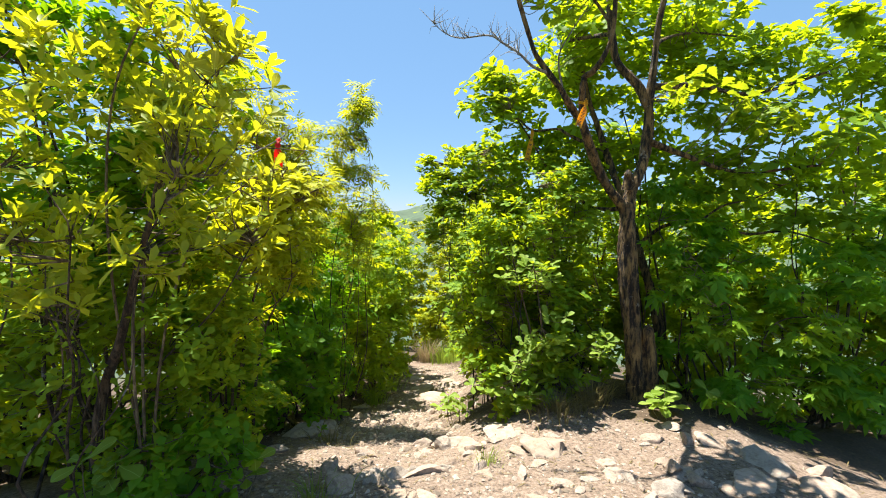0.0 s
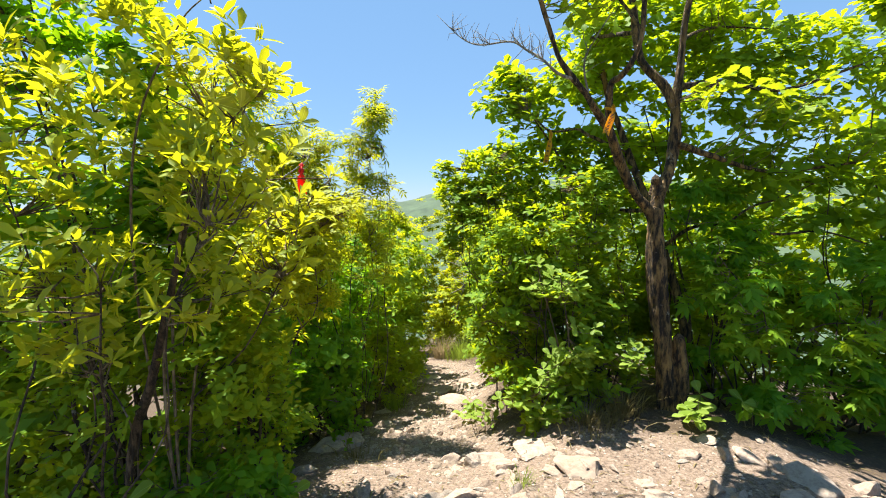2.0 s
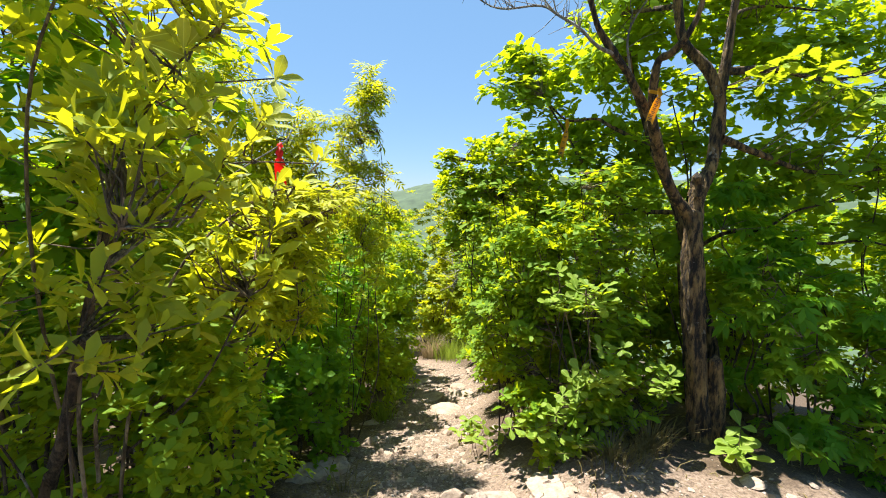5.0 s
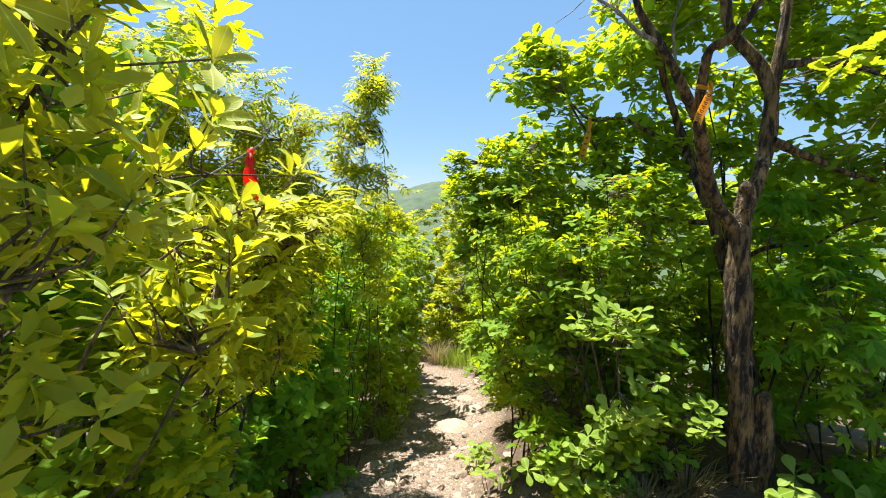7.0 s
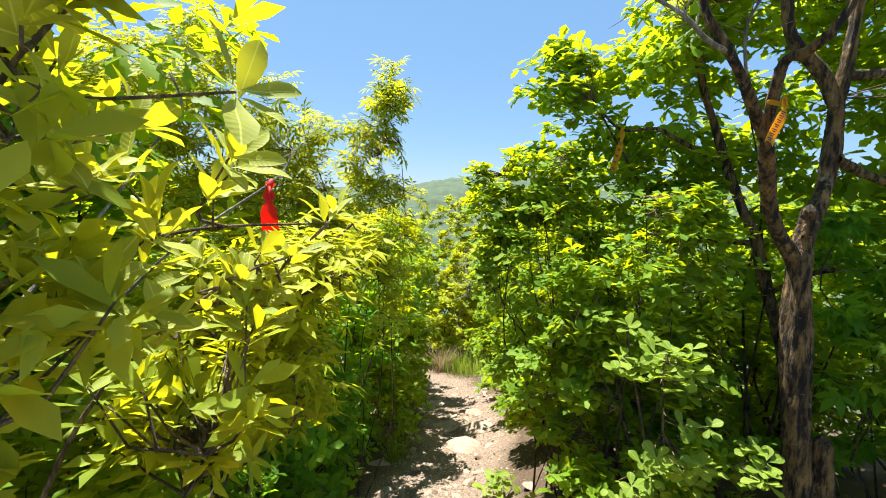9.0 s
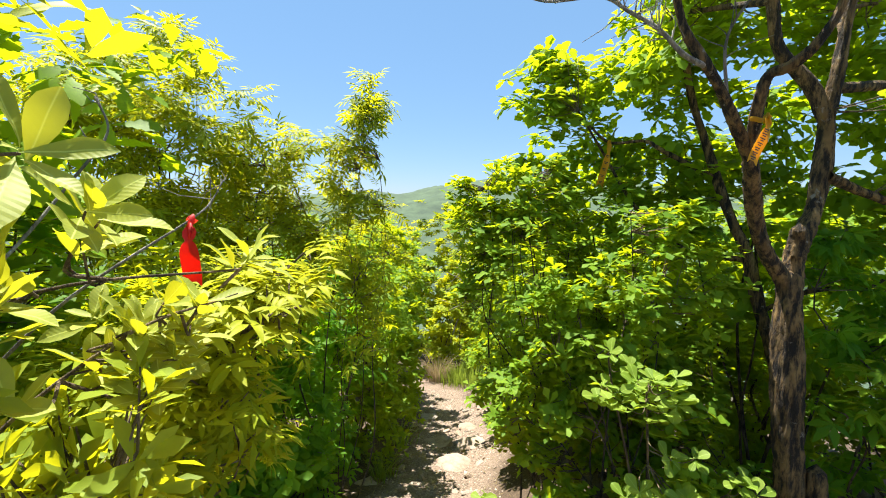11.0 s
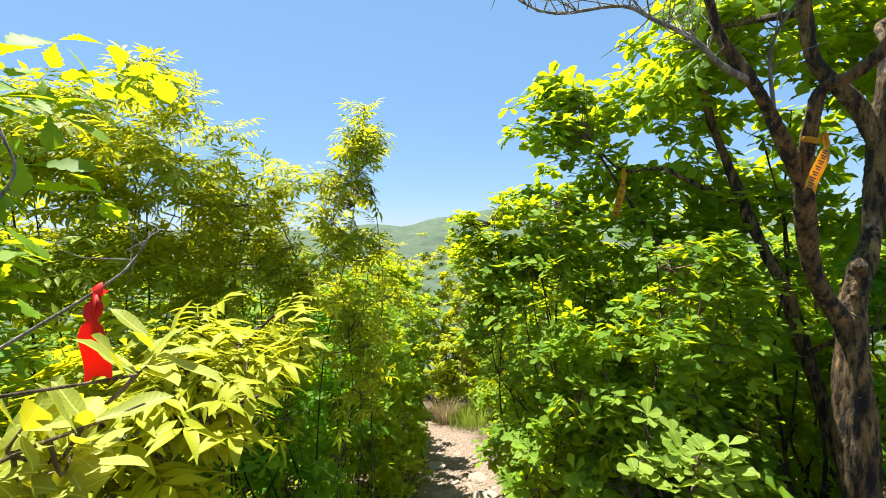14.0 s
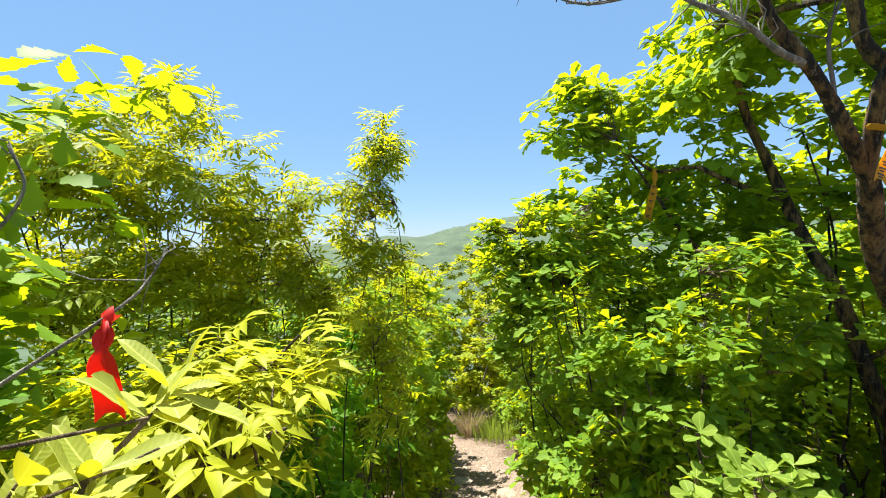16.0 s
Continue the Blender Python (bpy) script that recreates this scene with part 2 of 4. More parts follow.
def settle(ob):
    """Lets the parts of an empty stay where their coordinates are."""
    shift = Matrix.Translation(-Vector(ob.location))
    for o in ob.children:
        o.matrix_parent_inverse = shift


def tube(geo, pts, radii, sides=5, wobble=0.0, ridge=0.0):
    """A tapered limb along pts."""
    pts, radii = np.asarray(pts, float), np.asarray(radii, float)
    tang = unit(np.gradient(pts, axis=0))
    ref = np.array([0.31, 0.95, 0.05])
    a = unit(np.cross(tang, ref))
    b = np.cross(tang, a)
    ang = np.linspace(0, 2 * np.pi, sides, endpoint=False)
    r = radii[:, None] * np.ones(sides)
    if ridge:
        k = np.arange(len(pts))[:, None]
        r = r * (1 + 0.7 * ridge * np.sin(ang * 7 + 0.5 * np.sin(0.5 * k)) + 0.6 * ridge * np.sin(ang * 11 + 0.9 * np.sin(0.33 * k + 1)) + ridge * rng.normal(0, 0.55, r.shape) + wobble * np.sin(ang * 2 + 0.2 * k))
    ring = pts[:, None] + r[..., None] * (np.cos(ang)[None, :, None] * a[:, None] + np.sin(ang)[None, :, None] * b[:, None])
    m, s = len(pts), sides
    i = np.arange(m - 1)[:, None] * s
    j = np.arange(s)[None]
    jn = (j + 1) % s
    f4 = np.stack([i + j, i + jn, i + s + jn, i + s + j], -1).reshape(-1, 4)
    tip = np.vstack([ring.reshape(-1, 3), pts[-1] + tang[-1] * radii[-1]])
    last = (m - 1) * s
    f3 = np.stack([last + j[0], last + jn[0], np.full(s, m * s)], -1)
    geo.add(tip, f3, f4)


def smooth_line(pts, steps):
    """A Catmull-Rom line through pts."""
    p = np.asarray(pts, float)
    q = np.vstack([2 * p[0] - p[1], p, 2 * p[-1] - p[-2]])
    out = []
    for i in range(len(p) - 1):
        for t in np.linspace(0, 1, steps, endpoint=False):
            a, b, c, d = q[i:i + 4]
            out.append(0.5 * (2 * b + (c - a) * t + (2 * a - 5 * b + 4 * c - d) * t * t + (3 * b - a - 3 * c + d) * t ** 3))
    out.append(p[-1])
    return np.array(out)


# ---- leaves ----


def leaf_shape(stations, fold=0.25, droop=0.15):
    """A leaf of length 1 along +y from (position, half width) pairs, folded along its midrib."""
    v, f3, f4 = [(0, 0, 0)], [], []
    for y, w in stations:
        z = -droop * y * y
        v += [(-w, y, z + fold * w), (0, y, z), (w, y, z + fold * w)]
    k = len(stations)
    v.append((0, 1, -droop))
    f3 += [(0, 2, 1), (0, 3, 2)]
    for i in range(k - 1):
        o = 1 + 3 * i
        f4 += [(o, o + 1, o + 4, o + 3), (o + 1, o + 2, o + 5, o + 4)]
    o = 1 + 3 * (k - 1)
    f3 += [(o, o + 1, 3 * k + 1), (o + 1, o + 2, 3 * k + 1)]
    return np.array(v, float), f3, f4


def gather(shapes):
    g = Geo()
    for (v, f3, f4), m in shapes:
        g.add(v @ m[:3, :3].T + m[:3, 3], f3, f4)
    return np.concatenate(g.v), np.concatenate(g.f3), (np.concatenate(g.f4) if g.f4 else [])


def turn(yaw, pitch=0.0, roll=0.0, at=(0, 0, 0), size=1.0):
    m = Matrix.Translation(at) @ Matrix.Rotation(radians(yaw), 4, "Z") @ Matrix.Rotation(radians(pitch), 4, "X") @ Matrix.Rotation(radians(roll), 4, "Y") @ Matrix.Scale(size, 4)
    return np.array(m)


OBOVATE = leaf_shape([(0.35, 0.13), (0.72, 0.28)], 0.2, 0.12)
OBLONG = leaf_shape([(0.35, 0.11), (0.7, 0.17)], 0.3, 0.14)
OBOVATE_FAR = leaf_shape([(0.62, 0.26)], 0.2, 0.12)
LANCE = leaf_shape([(0.42, 0.15)], 0.35, 0.2)
OAK = leaf_shape([(0.32, 0.13), (0.42, 0.105), (0.56, 0.235), (0.64, 0.19), (0.78, 0.26)], 0.2, 0.2)
OBOVATE_FINE = leaf_shape([(0.12, 0.035), (0.32, 0.13), (0.52, 0.23), (0.72, 0.285), (0.88, 0.21), (0.96, 0.10)], 0.18, 0.14)
OBLONG_FINE = leaf_shape([(0.1, 0.025), (0.25, 0.085), (0.45, 0.15), (0.64, 0.175), (0.82, 0.14), (0.94, 0.06)], 0.3, 0.14)
LANCE_FINE = leaf_shape([(0.1, 0.045), (0.25, 0.115), (0.42, 0.15), (0.62, 0.12), (0.82, 0.06)], 0.3, 0.25)
OAK_FINE = leaf_shape([(0.1, 0.025), (0.2, 0.07), (0.27, 0.055), (0.38, 0.15), (0.45, 0.115), (0.56, 0.225), (0.62, 0.175), (0.72, 0.275), (0.79, 0.2), (0.87, 0.2), (0.92, 0.12)], 0.16, 0.2)


def compound(leaflet, pairs=3):
    """A feathered leaf with a leaflet at its end."""
    s = [(leaflet, turn(0, -4, at=(0, 0.62, 0), size=0.46))]
    for i in range(pairs):
        y = 0.22 + 0.40 * i / max(1, pairs - 1) * 0.9
        for side in (1, -1):
            s.append((leaflet, turn(side * 58, -6, 10 * side, at=(0, y, -0.02), size=0.34 + 0.05 * i)))
    g = Geo()
    tube(g, [(0, 0, 0), (0, 0.35, 0.01), (0, 0.64, 0)], [0.012, 0.009, 0.006], 3)
    s.append(((np.concatenate(g.v), np.concatenate(g.f3), np.concatenate(g.f4)), np.eye(4)))
    return gather(s)


def palmate(lobes, size):
    lobe = leaf_shape([(0.3, 0.10), (0.5, 0.19), (0.58, 0.14), (0.75, 0.11)], 0.2, 0.18)
    s = [(lobe, turn(a, -3, size=k * size)) for a, k in lobes]
    s = [((v[0], v[1], v[2]), m) for v, m in s]
    base = np.eye(4)
    base[1, 3] = 0.28
    out = gather([(gather(s), base)])
    g = Geo()
    g.add(*out)
    tube(g, [(0, 0, 0), (0, 0.15, 0.02), (0, 0.3, 0)], [0.012, 0.01, 0.01], 3)
    return np.concatenate(g.v), np.concatenate(g.f3), np.concatenate(g.f4)


ASH = compound(LANCE)
ASH_FINE = compound(LANCE_FINE)
MAPLE = palmate([(0, 1), (42, 0.88), (-42, 0.88), (88, 0.6), (-88, 0.6)], 0.72)


def place_leaves(geo, shape, pos, along, up, size):
    """Puts a leaf at each pos, pointing along, its face towards up."""
    v, f3, f4 = shape
    y = unit(along)
    x = unit(np.cross(y, up))
    z = np.cross(x, y)
    basis = np.stack([x, y, z], -1) * size[:, None, None]
    w = np.einsum("nij,kj->nki", basis, v) + pos[:, None]
    n, k = len(pos), len(v)
    off = (np.arange(n) * k)[:, None, None]
    geo.add(w.reshape(-1, 3), (np.asarray(f3)[None] + off).reshape(-1, 3), (np.asarray(f4)[None] + off).reshape(-1, 4) if len(f4) else None)


def whorl(tips, axes, count, low, high, spread=0.02):
    """Leaf places, directions and faces for a ring of leaves on each tip."""
    n = len(tips)
    ref = unit(rng.normal(size=(n, 3)))
    a = unit(np.cross(axes, ref))
    b = np.cross(axes, a)
    phi = rng.uniform(0, 2 * np.pi, (n, 1)) + np.arange(count)[None] * 2 * np.pi / count + rng.normal(0, 0.25, (n, count))
    el = np.radians(rng.uniform(low, high, (n, count)))
    radial = np.cos(phi)[..., None] * a[:, None] + np.sin(phi)[..., None] * b[:, None]
    along = np.cos(el)[..., None] * radial + np.sin(el)[..., None] * axes[:, None]
    pos = tips[:, None] + rng.normal(0, spread, (n, count, 3)) * 0.5 - axes[:, None] * rng.uniform(0, spread * 2, (n, count, 1))
    up = axes[:, None] + rng.normal(0, 0.25, (n, count, 3)) + np.array([0, 0, 0.3])
    return pos.reshape(-1, 3), along.reshape(-1, 3), up.reshape(-1, 3)


SPECIES = {
    # shape, material, leaves on a tip, leaf length, lowest and highest angle
    "azalea": (OBOVATE, M_AZALEA, 5, 0.088, -5, 28),
    "rhododendron": (OBLONG, M_RHODO, 6, 0.10, 10, 60),
    "ash": (ASH, M_ASH, 3, 0.24, -30, 30),
    "oak": (OAK, M_OAK, 5, 0.165, -30, 20),
    "maple": (MAPLE, M_MAPLE_SHADE, 3, 0.19, -50, 5),
}


# reach of a spray, twig ends on it, how upright they grow
PADS = {"azalea": (0.13, 6, 0.65), "rhododendron": (0.12, 4, 0.55), "ash": (0.2, 4, 0.62), "oak": (0.2, 5, 0.65), "maple": (0.2, 7, 0.7)}


def lumpy(p, seed):
    """A cheap smooth noise about 0 at each point."""
    q = p * 2.6 + seed * 1.7
    return (np.sin(q[:, 0] * 1.9 + np.sin(q[:, 1] * 2.3)) + np.sin(q[:, 1] * 2.1 + 1.3 * np.sin(q[:, 2] * 1.7)) + np.sin(q[:, 2] * 2.7 + np.sin(q[:, 0] * 1.4))) / 3


def crown_tips(blobs, density, seed, pad=0.13, each=7, lift=0.75):
    """Twig ends in a crown of several lobes, gathered in flat sprays with gaps between; and the way each twig grows."""
    tips, axes = [], []
    shoots = []
    for cx, cy, cz, rx, ry, rz, *thin in blobs:
        for _ in range(5 if max(rx, rz) > 0.25 else 0):
            d = unit(rng.normal(size=3) + [0, 0, 0.35])
            k = rng.uniform(0.10, 0.22)
            shoots.append((cx + d[0] * rx * 0.9, cy + d[1] * ry * 0.9, cz + d[2] * rz * 0.9, k * rx + 0.05, k * ry + 0.05, k * rz + 0.10, thin[0] if thin else 1))
    for cx, cy, cz, rx, ry, rz, *thin in list(blobs) + shoots:
        n = int(0.73 * density * (thin[0] if thin else 1) * (rx * ry + ry * rz + rx * rz) * 4.2)
        m = max(1, round(n / each))
        d = unit(rng.normal(size=(m, 3)))
        r = rng.uniform(0.25, 1, m) ** 0.45
        r = r * (1 + 0.20 * lumpy(d * 1.6 + cx, seed) + 0.18 * lumpy(d * 3.7 + cy, seed + 9))
        p = np.array([cx, cy, cz]) + d * r[:, None] * np.array([rx, ry, rz])
        keep = lumpy(p * 2.2, seed + 3) > rng.uniform(-0.85, 0.0, m)
        p, d = np.repeat(p[keep], each, 0), np.repeat(d[keep], each, 0)
        reach = pad * min(1.0, max(0.35, 2.5 * min(rx, ry)))
        phi = rng.uniform(0, 2 * np.pi, len(p))
        away = reach * rng.uniform(0.05, 1, len(p)) ** 0.6
        p = p + np.stack([away * np.cos(phi), away * np.sin(phi), rng.normal(0, 0.025, len(p)) - 0.25 * away], -1) + d * [0.5, 0.5, 0.1] * away[:, None]
        tips.append(p)
        axes.append(unit(d * (1.15 - lift) + np.array([0, 0, 0.35 + lift]) + rng.normal(0, 0.36, p.shape)))
    return np.concatenate(tips), np.concatenate(axes)


# ---- ground ----
LEFT_Y = [-60, -5, 0, 2.0, 2.7, 3.3, 3.9, 6.2, 7.1, 12.8, 20, 40, 120, 300]
LEFT_Z = [-6, 0.08, 0.02, -0.06, -0.15, -0.33, -0.54, -1.25, -1.45, -2.75, -4.3, -9.5, -40, -70]
RIGHT_Z = [-6, 0.08, 0.03, -0.05, -0.12, -0.15, -0.15, -0.75, -1.0, -2.45, -4.1, -9.5, -40, -70]
RIDGE_AZ = [-180, -60, -30, -18, -13, -9.5, -6.2, -2.5, 1, 5, 10, 30, 70, 180]
RIDGE_EL = [-1.5, 0.2, 0.5, 0.3, 0.9, 1.15, 0.75, 1.6, 2.2, 2.8, 3.0, 2.0, 0.4, -1.5]


def ground_z(x, y, rough=True):
    x, y = np.asarray(x, float), np.asarray(y, float)
    s = np.clip((x + 0.2) / 1.3, 0, 1)
    s = s * s * (3 - 2 * s)
    z = (1 - s) * np.interp(y, LEFT_Y, LEFT_Z) + s * np.interp(y, LEFT_Y, RIGHT_Z)
    z = z - 0.22 * np.clip(x - 2.2, 0, 25) ** 0.9 - 0.10 * np.clip(-1.9 - x, 0, 40)
    d = np.hypot(x, y)
    az = np.degrees(np.arctan2(x, y))
    top = 2 + d * np.tan(np.radians(np.interp(az, RIDGE_AZ, RIDGE_EL)))
    rise = np.clip((d - 280) / 640, 0, 1)
    rise = rise * rise * (3 - 2 * rise)
    fall = np.clip((d - 960) / 1500, 0, 1)
    z = z * (1 - rise) + rise * (top - fall * 260)
    if rough:
        k = np.clip((14 - d) / 6, 0, 1)
        z = z + k * (0.022 * np.sin(x * 5.1 + 1.3 * np.sin(y * 3.7)) * np.sin(y * 4.3 + x) + 0.010 * np.sin(x * 13 + 2 * np.sin(y * 9)) * np.sin(y * 15 - x * 4))
        w = np.clip((d - 200) / 300, 0, 1)
        z = z + w * 7 * (np.sin(x * 0.031 + 2 * np.sin(y * 0.012)) * np.sin(y * 0.027 + 1.2 * np.sin(x * 0.02))) * np.clip(1.2 - rise, 0, 1)
        z = z + w * 2.2 * np.sin(x * 0.19 + 3 * np.sin(y * 0.07)) * np.sin(y * 0.17 + np.sin(x * 0.11))
    return z


def trail_x(y):
    return np.interp(y, [1, 2.5, 3.4, 4.6, 5.8, 7.1, 9.0, 11, 13, 16], [0.5, 0.5, 0.05, -0.65, -0.45, -0.12, -0.1, -0.35, -0.75, -1.6])


def spread_axis(lo, hi, step, far, growth=1.16):
    mid = list(np.arange(lo, hi, step))
    up, s = [hi], step
    while up[-1] < far:
        s = min(s * growth, 26)
        up.append(up[-1] + s)
    dn, s = [lo], step
    while dn[-1] > -900:
        s *= 1.25
        dn.append(dn[-1] - s)
    return np.array(dn[:0:-1] + mid + up)


gx = spread_axis(-3.6, 4.6, 0.075, 900)
gy = spread_axis(0.6, 13, 0.075, 1700)
GX, GY = np.meshgrid(gx, gy)
GZ = ground_z(GX, GY)
geo = Geo()
nx, ny = len(gx), len(gy)
ii = (np.arange(ny - 1)[:, None] * nx + np.arange(nx - 1)[None]).ravel()
geo.add(np.stack([GX, GY, GZ], -1), f4=np.stack([ii, ii + 1, ii + nx + 1, ii + nx], -1))
ground_mesh = geo.mesh("ground", M_SOIL)
half_width = np.interp(GY, [1, 3.0, 3.6, 4.6, 7, 12], [3.4, 3.0, 1.5, 0.72, 0.62, 0.5])
bare = np.clip(1.15 - np.abs(GX - trail_x(GY)) / half_width * 0.65, 0, 1) * (GY < 15)
for key, values in (("trodden", bare), ("wooded", np.clip((np.hypot(GX, GY) - 16) / 8, 0, 1))):
    at = ground_mesh.attributes.new(key, "FLOAT", "POINT")
    at.data.foreach_set("value", values.ravel().astype(np.float32))
ground = tagged(new("ground", ground_mesh), "pale stony hillside soil with a trodden trail and wooded ridge beyond", "ground", kind="structure")

# ---- shrubs and trees ----


def stems_to(root, tips, count, seed, thick, bend=0.25):
    """Curved stems from the root to some of the twig ends; returns their lines."""
    order = rng.permutation(len(tips))[:count]
    bend = bend * (0.7 + 0.3 * min(1, float(np.ptp(tips[:, 2]))))
    lines = []
    for k in order:
        end = tips[k]
        foot = np.array([root[0] + rng.normal(0, 0.10), root[1] + rng.normal(0, 0.10), 0])
        foot[2] = ground_z(foot[0], foot[1]) - 0.04
        span = end - foot
        way = [foot + span * f + rng.normal(0, bend * 0.32, 3) * [1, 1, 0.5] + [0, 0, 0.3 * f * (1 - f)] for f in (0.25, 0.5, 0.75)]
        lines.append(smooth_line([foot, *way, end], 4))
    return lines


def twigs_to(geo, tips, axes, lines, share, thick=0.004, sides=3):
    """Thin twigs that join the leaf tips to the nearest stem below them."""
    nodes = np.concatenate([l[3:] for l in lines])
    pick = np.nonzero(rng.random(len(tips)) < share)[0]
    for k in pick:
        d = nodes - tips[k]
        cost = np.linalg.norm(d, axis=1) + np.clip(d[:, 2], 0, 9) * 2
        q = nodes[np.argmin(cost)]
        if np.linalg.norm(q - tips[k]) > 0.34:
            continue
        mid = 0.5 * (q + tips[k]) - axes[k] * 0.03 + rng.normal(0, 0.02, 3)
        tube(geo, [q, mid, tips[k]], [thick * 1.3, thick, thick * 0.5], sides)


def shrub(name, species, root, blobs, label, category="shrub", density=215, stems=6, thick=0.010, twig_share=0.35, size=1.0, group="", seed=None, leaf_mat=None, fine=None):
    """A shrub or small tree: stems, twigs and the mass of its leaves."""
    shape, mat, count, length, low, high = SPECIES[species]
    if species == "azalea" and (root[1] > 5.6 or group == "thicket"):
        shape = OBOVATE_FAR
    shape = fine or shape
    seed = abs(hash((round(root[0] * 100), round(root[1] * 100)))) % 97 if seed is None else seed
    tips, axes = crown_tips(blobs, density / size ** 1.3, seed, *PADS[species])
    tips[:, 2] = np.maximum(tips[:, 2], ground_z(tips[:, 0], tips[:, 1]) + 0.06)
    t = thing(name, (root[0], root[1], float(ground_z(*root))), label, category, group)
    lines = stems_to(root, tips, stems, seed, thick)
    for l in lines:
        g = Geo()
        tube(g, l, np.linspace(thick, thick * 0.35, len(l)) * rng.uniform(0.7, 1.3), 6, ridge=0.06)
        part("stem", g.mesh("stem", M_STEM), t)
    g = Geo()
    twigs_to(g, tips, axes, lines, twig_share)
    if g.n:
        part("branchwork", g.mesh("branchwork", M_TWIG), t, kind="stuff")
    g = Geo()
    pos, along, up = whorl(tips, axes, count, low, high)
    place_leaves(g, shape, pos, along, up, length * size * rng.uniform(0.65, 1.2, len(pos)))
    part("foliage", g.mesh("foliage", leaf_mat or mat), t, kind="stuff")
    settle(t)
    return t


AZ = "green azalea shrub with whorled oval leaves beside the stony trail"
ASH_LABEL = "slender yellow-green ash sapling with feathered leaves among the shrubs"
OAK_LABEL = "young oak with broad lobed green leaves in the thicket"
MAPLE_LABEL = "shaded green maple shrub with pointed lobed leaves"

# the thicket on the low side of the trail
shrub("rhododendron", "rhododendron", (-1.9, 2.4), [(-1.5, 1.95, 1.85, 0.55, 0.42, 0.75), (-1.1, 2.05, 2.1, 0.3, 0.32, 0.4), (-1.05, 2.4, 1.45, 0.26, 0.2, 0.14), (-1.75, 2.1, 2.6, 0.5, 0.4, 0.5, 0.6)],
      "sunlit rhododendron with oblong yellow-green leaves and a red ribbon", density=70, stems=9, thick=0.007, twig_share=0.8, size=0.95)
# added mass in shade-darkened leaf colour; top lobe, mostly above view, blocks sun
shrub("azalea", "azalea", (-2.3, 2.8), [(-2.25, 2.85, 1.9, 0.45, 0.4, 0.9), (-2.0, 3.1, 1.2, 0.4, 0.3, 0.8), (-2.35, 2.7, 3.0, 0.55, 0.45, 0.3)], "tall shrub added to block sun, small leaves coloured dark for shade", density=150, stems=8, leaf_mat=M_MAPLE_SHADE, thick=0.012)
shrub("azalea", "azalea", (-2.0, 2.7), [(-1.95, 2.5, 0.75, 0.6, 0.45, 0.7), (-1.5, 2.9, 0.35, 0.4, 0.3, 0.5), (-1.5, 2.45, 0.95, 0.4, 0.3, 0.5)], AZ, stems=7, density=125, size=0.78, thick=0.008)
shrub("ash_sapling", "ash", (-1.75, 3.35), [(-1.32, 3.1, 1.45, 0.42, 0.33, 0.36), (-1.75, 3.3, 0.85, 0.35, 0.25, 0.4)], ASH_LABEL, "tree", density=52, stems=5, size=0.85)
# low azalea in the darker green, so its shade is partly leaf colour
shrub("azalea", "azalea", (-1.8, 3.5), [(-1.8, 3.5, 0.2, 0.4, 0.28, 0.6), (-1.95, 4.1, 0.1, 0.4, 0.3, 0.6)], AZ, stems=7, leaf_mat=M_MAPLE_SHADE)
shrub("oak_sapling", "oak", (-2.1, 3.1), [(-1.8, 3.0, 2.4, 0.38, 0.32, 0.5), (-2.0, 3.1, 1.6, 0.5, 0.4, 0.5)], OAK_LABEL, "tree", density=44, stems=4, size=0.85, fine=OAK_FINE)
shrub("ash_tree", "ash", (-2.6, 4.9), [(-2.65, 4.8, 2.75, 0.45, 0.5, 0.6), (-2.2, 4.7, 2.45, 0.4, 0.4, 0.6), (-2.3, 4.5, 1.6, 0.7, 0.5, 0.6), (-3.1, 4.9, 2.35, 0.6, 0.5, 0.75)], ASH_LABEL, "tree", density=48, stems=9, thick=0.011, size=0.86, twig_share=0.8)
shrub("ash_tree", "ash", (-2.0, 5.3), [(-1.9, 5.1, 2.3, 0.42, 0.42, 0.6), (-1.85, 5.1, 1.5, 0.55, 0.45, 0.6)], ASH_LABEL, "tree", density=40, stems=9, thick=0.010, size=0.86, twig_share=0.8)
shrub("ash_tree", "ash", (-1.3, 5.2), [(-0.93, 5.0, 2.68, 0.08, 0.10, 0.30, 1.2), (-1.02, 5.0, 2.2, 0.18, 0.2, 0.35, 0.7), (-1.4, 5.0, 2.2, 0.3, 0.33, 0.45, 0.8), (-1.0, 5.0, 1.7, 0.3, 0.3, 0.35, 0.8), (-1.2, 4.9, 1.4, 0.42, 0.4, 0.5)], ASH_LABEL, "tree", density=46, stems=8, thick=0.008, size=0.72, twig_share=0.8)
for x, y, top, w in ((-1.75, 4.7, 0.9, 0.55), (-1.85, 5.9, 1.5, 0.6), (-1.5, 7.1, 1.65, 0.65), (-1.35, 8.5, 1.7, 0.68), (-1.35, 10.0, 1.6, 0.72), (-1.95, 11.8, 1.5, 0.8)):
    z0 = float(ground_z(x, y))
    h = top - z0
    # nearest two get the darker leaf colour, standing in for understory shade
    shrub("azalea", "azalea", (x, y), [(x + 0.06, y - 0.05, z0 + 0.70 * h, w * 1.08, 0.68, 0.30 * h), (x + 0.05, y + 0.05, z0 + 0.27 * h, w * 0.95, 0.5, 0.29 * h, 1.6)], AZ, stems=12, size=1.0 + 0.03 * y, density=125, group="shrubs along the trail", leaf_mat=M_MAPLE_SHADE if y < 6 else None)
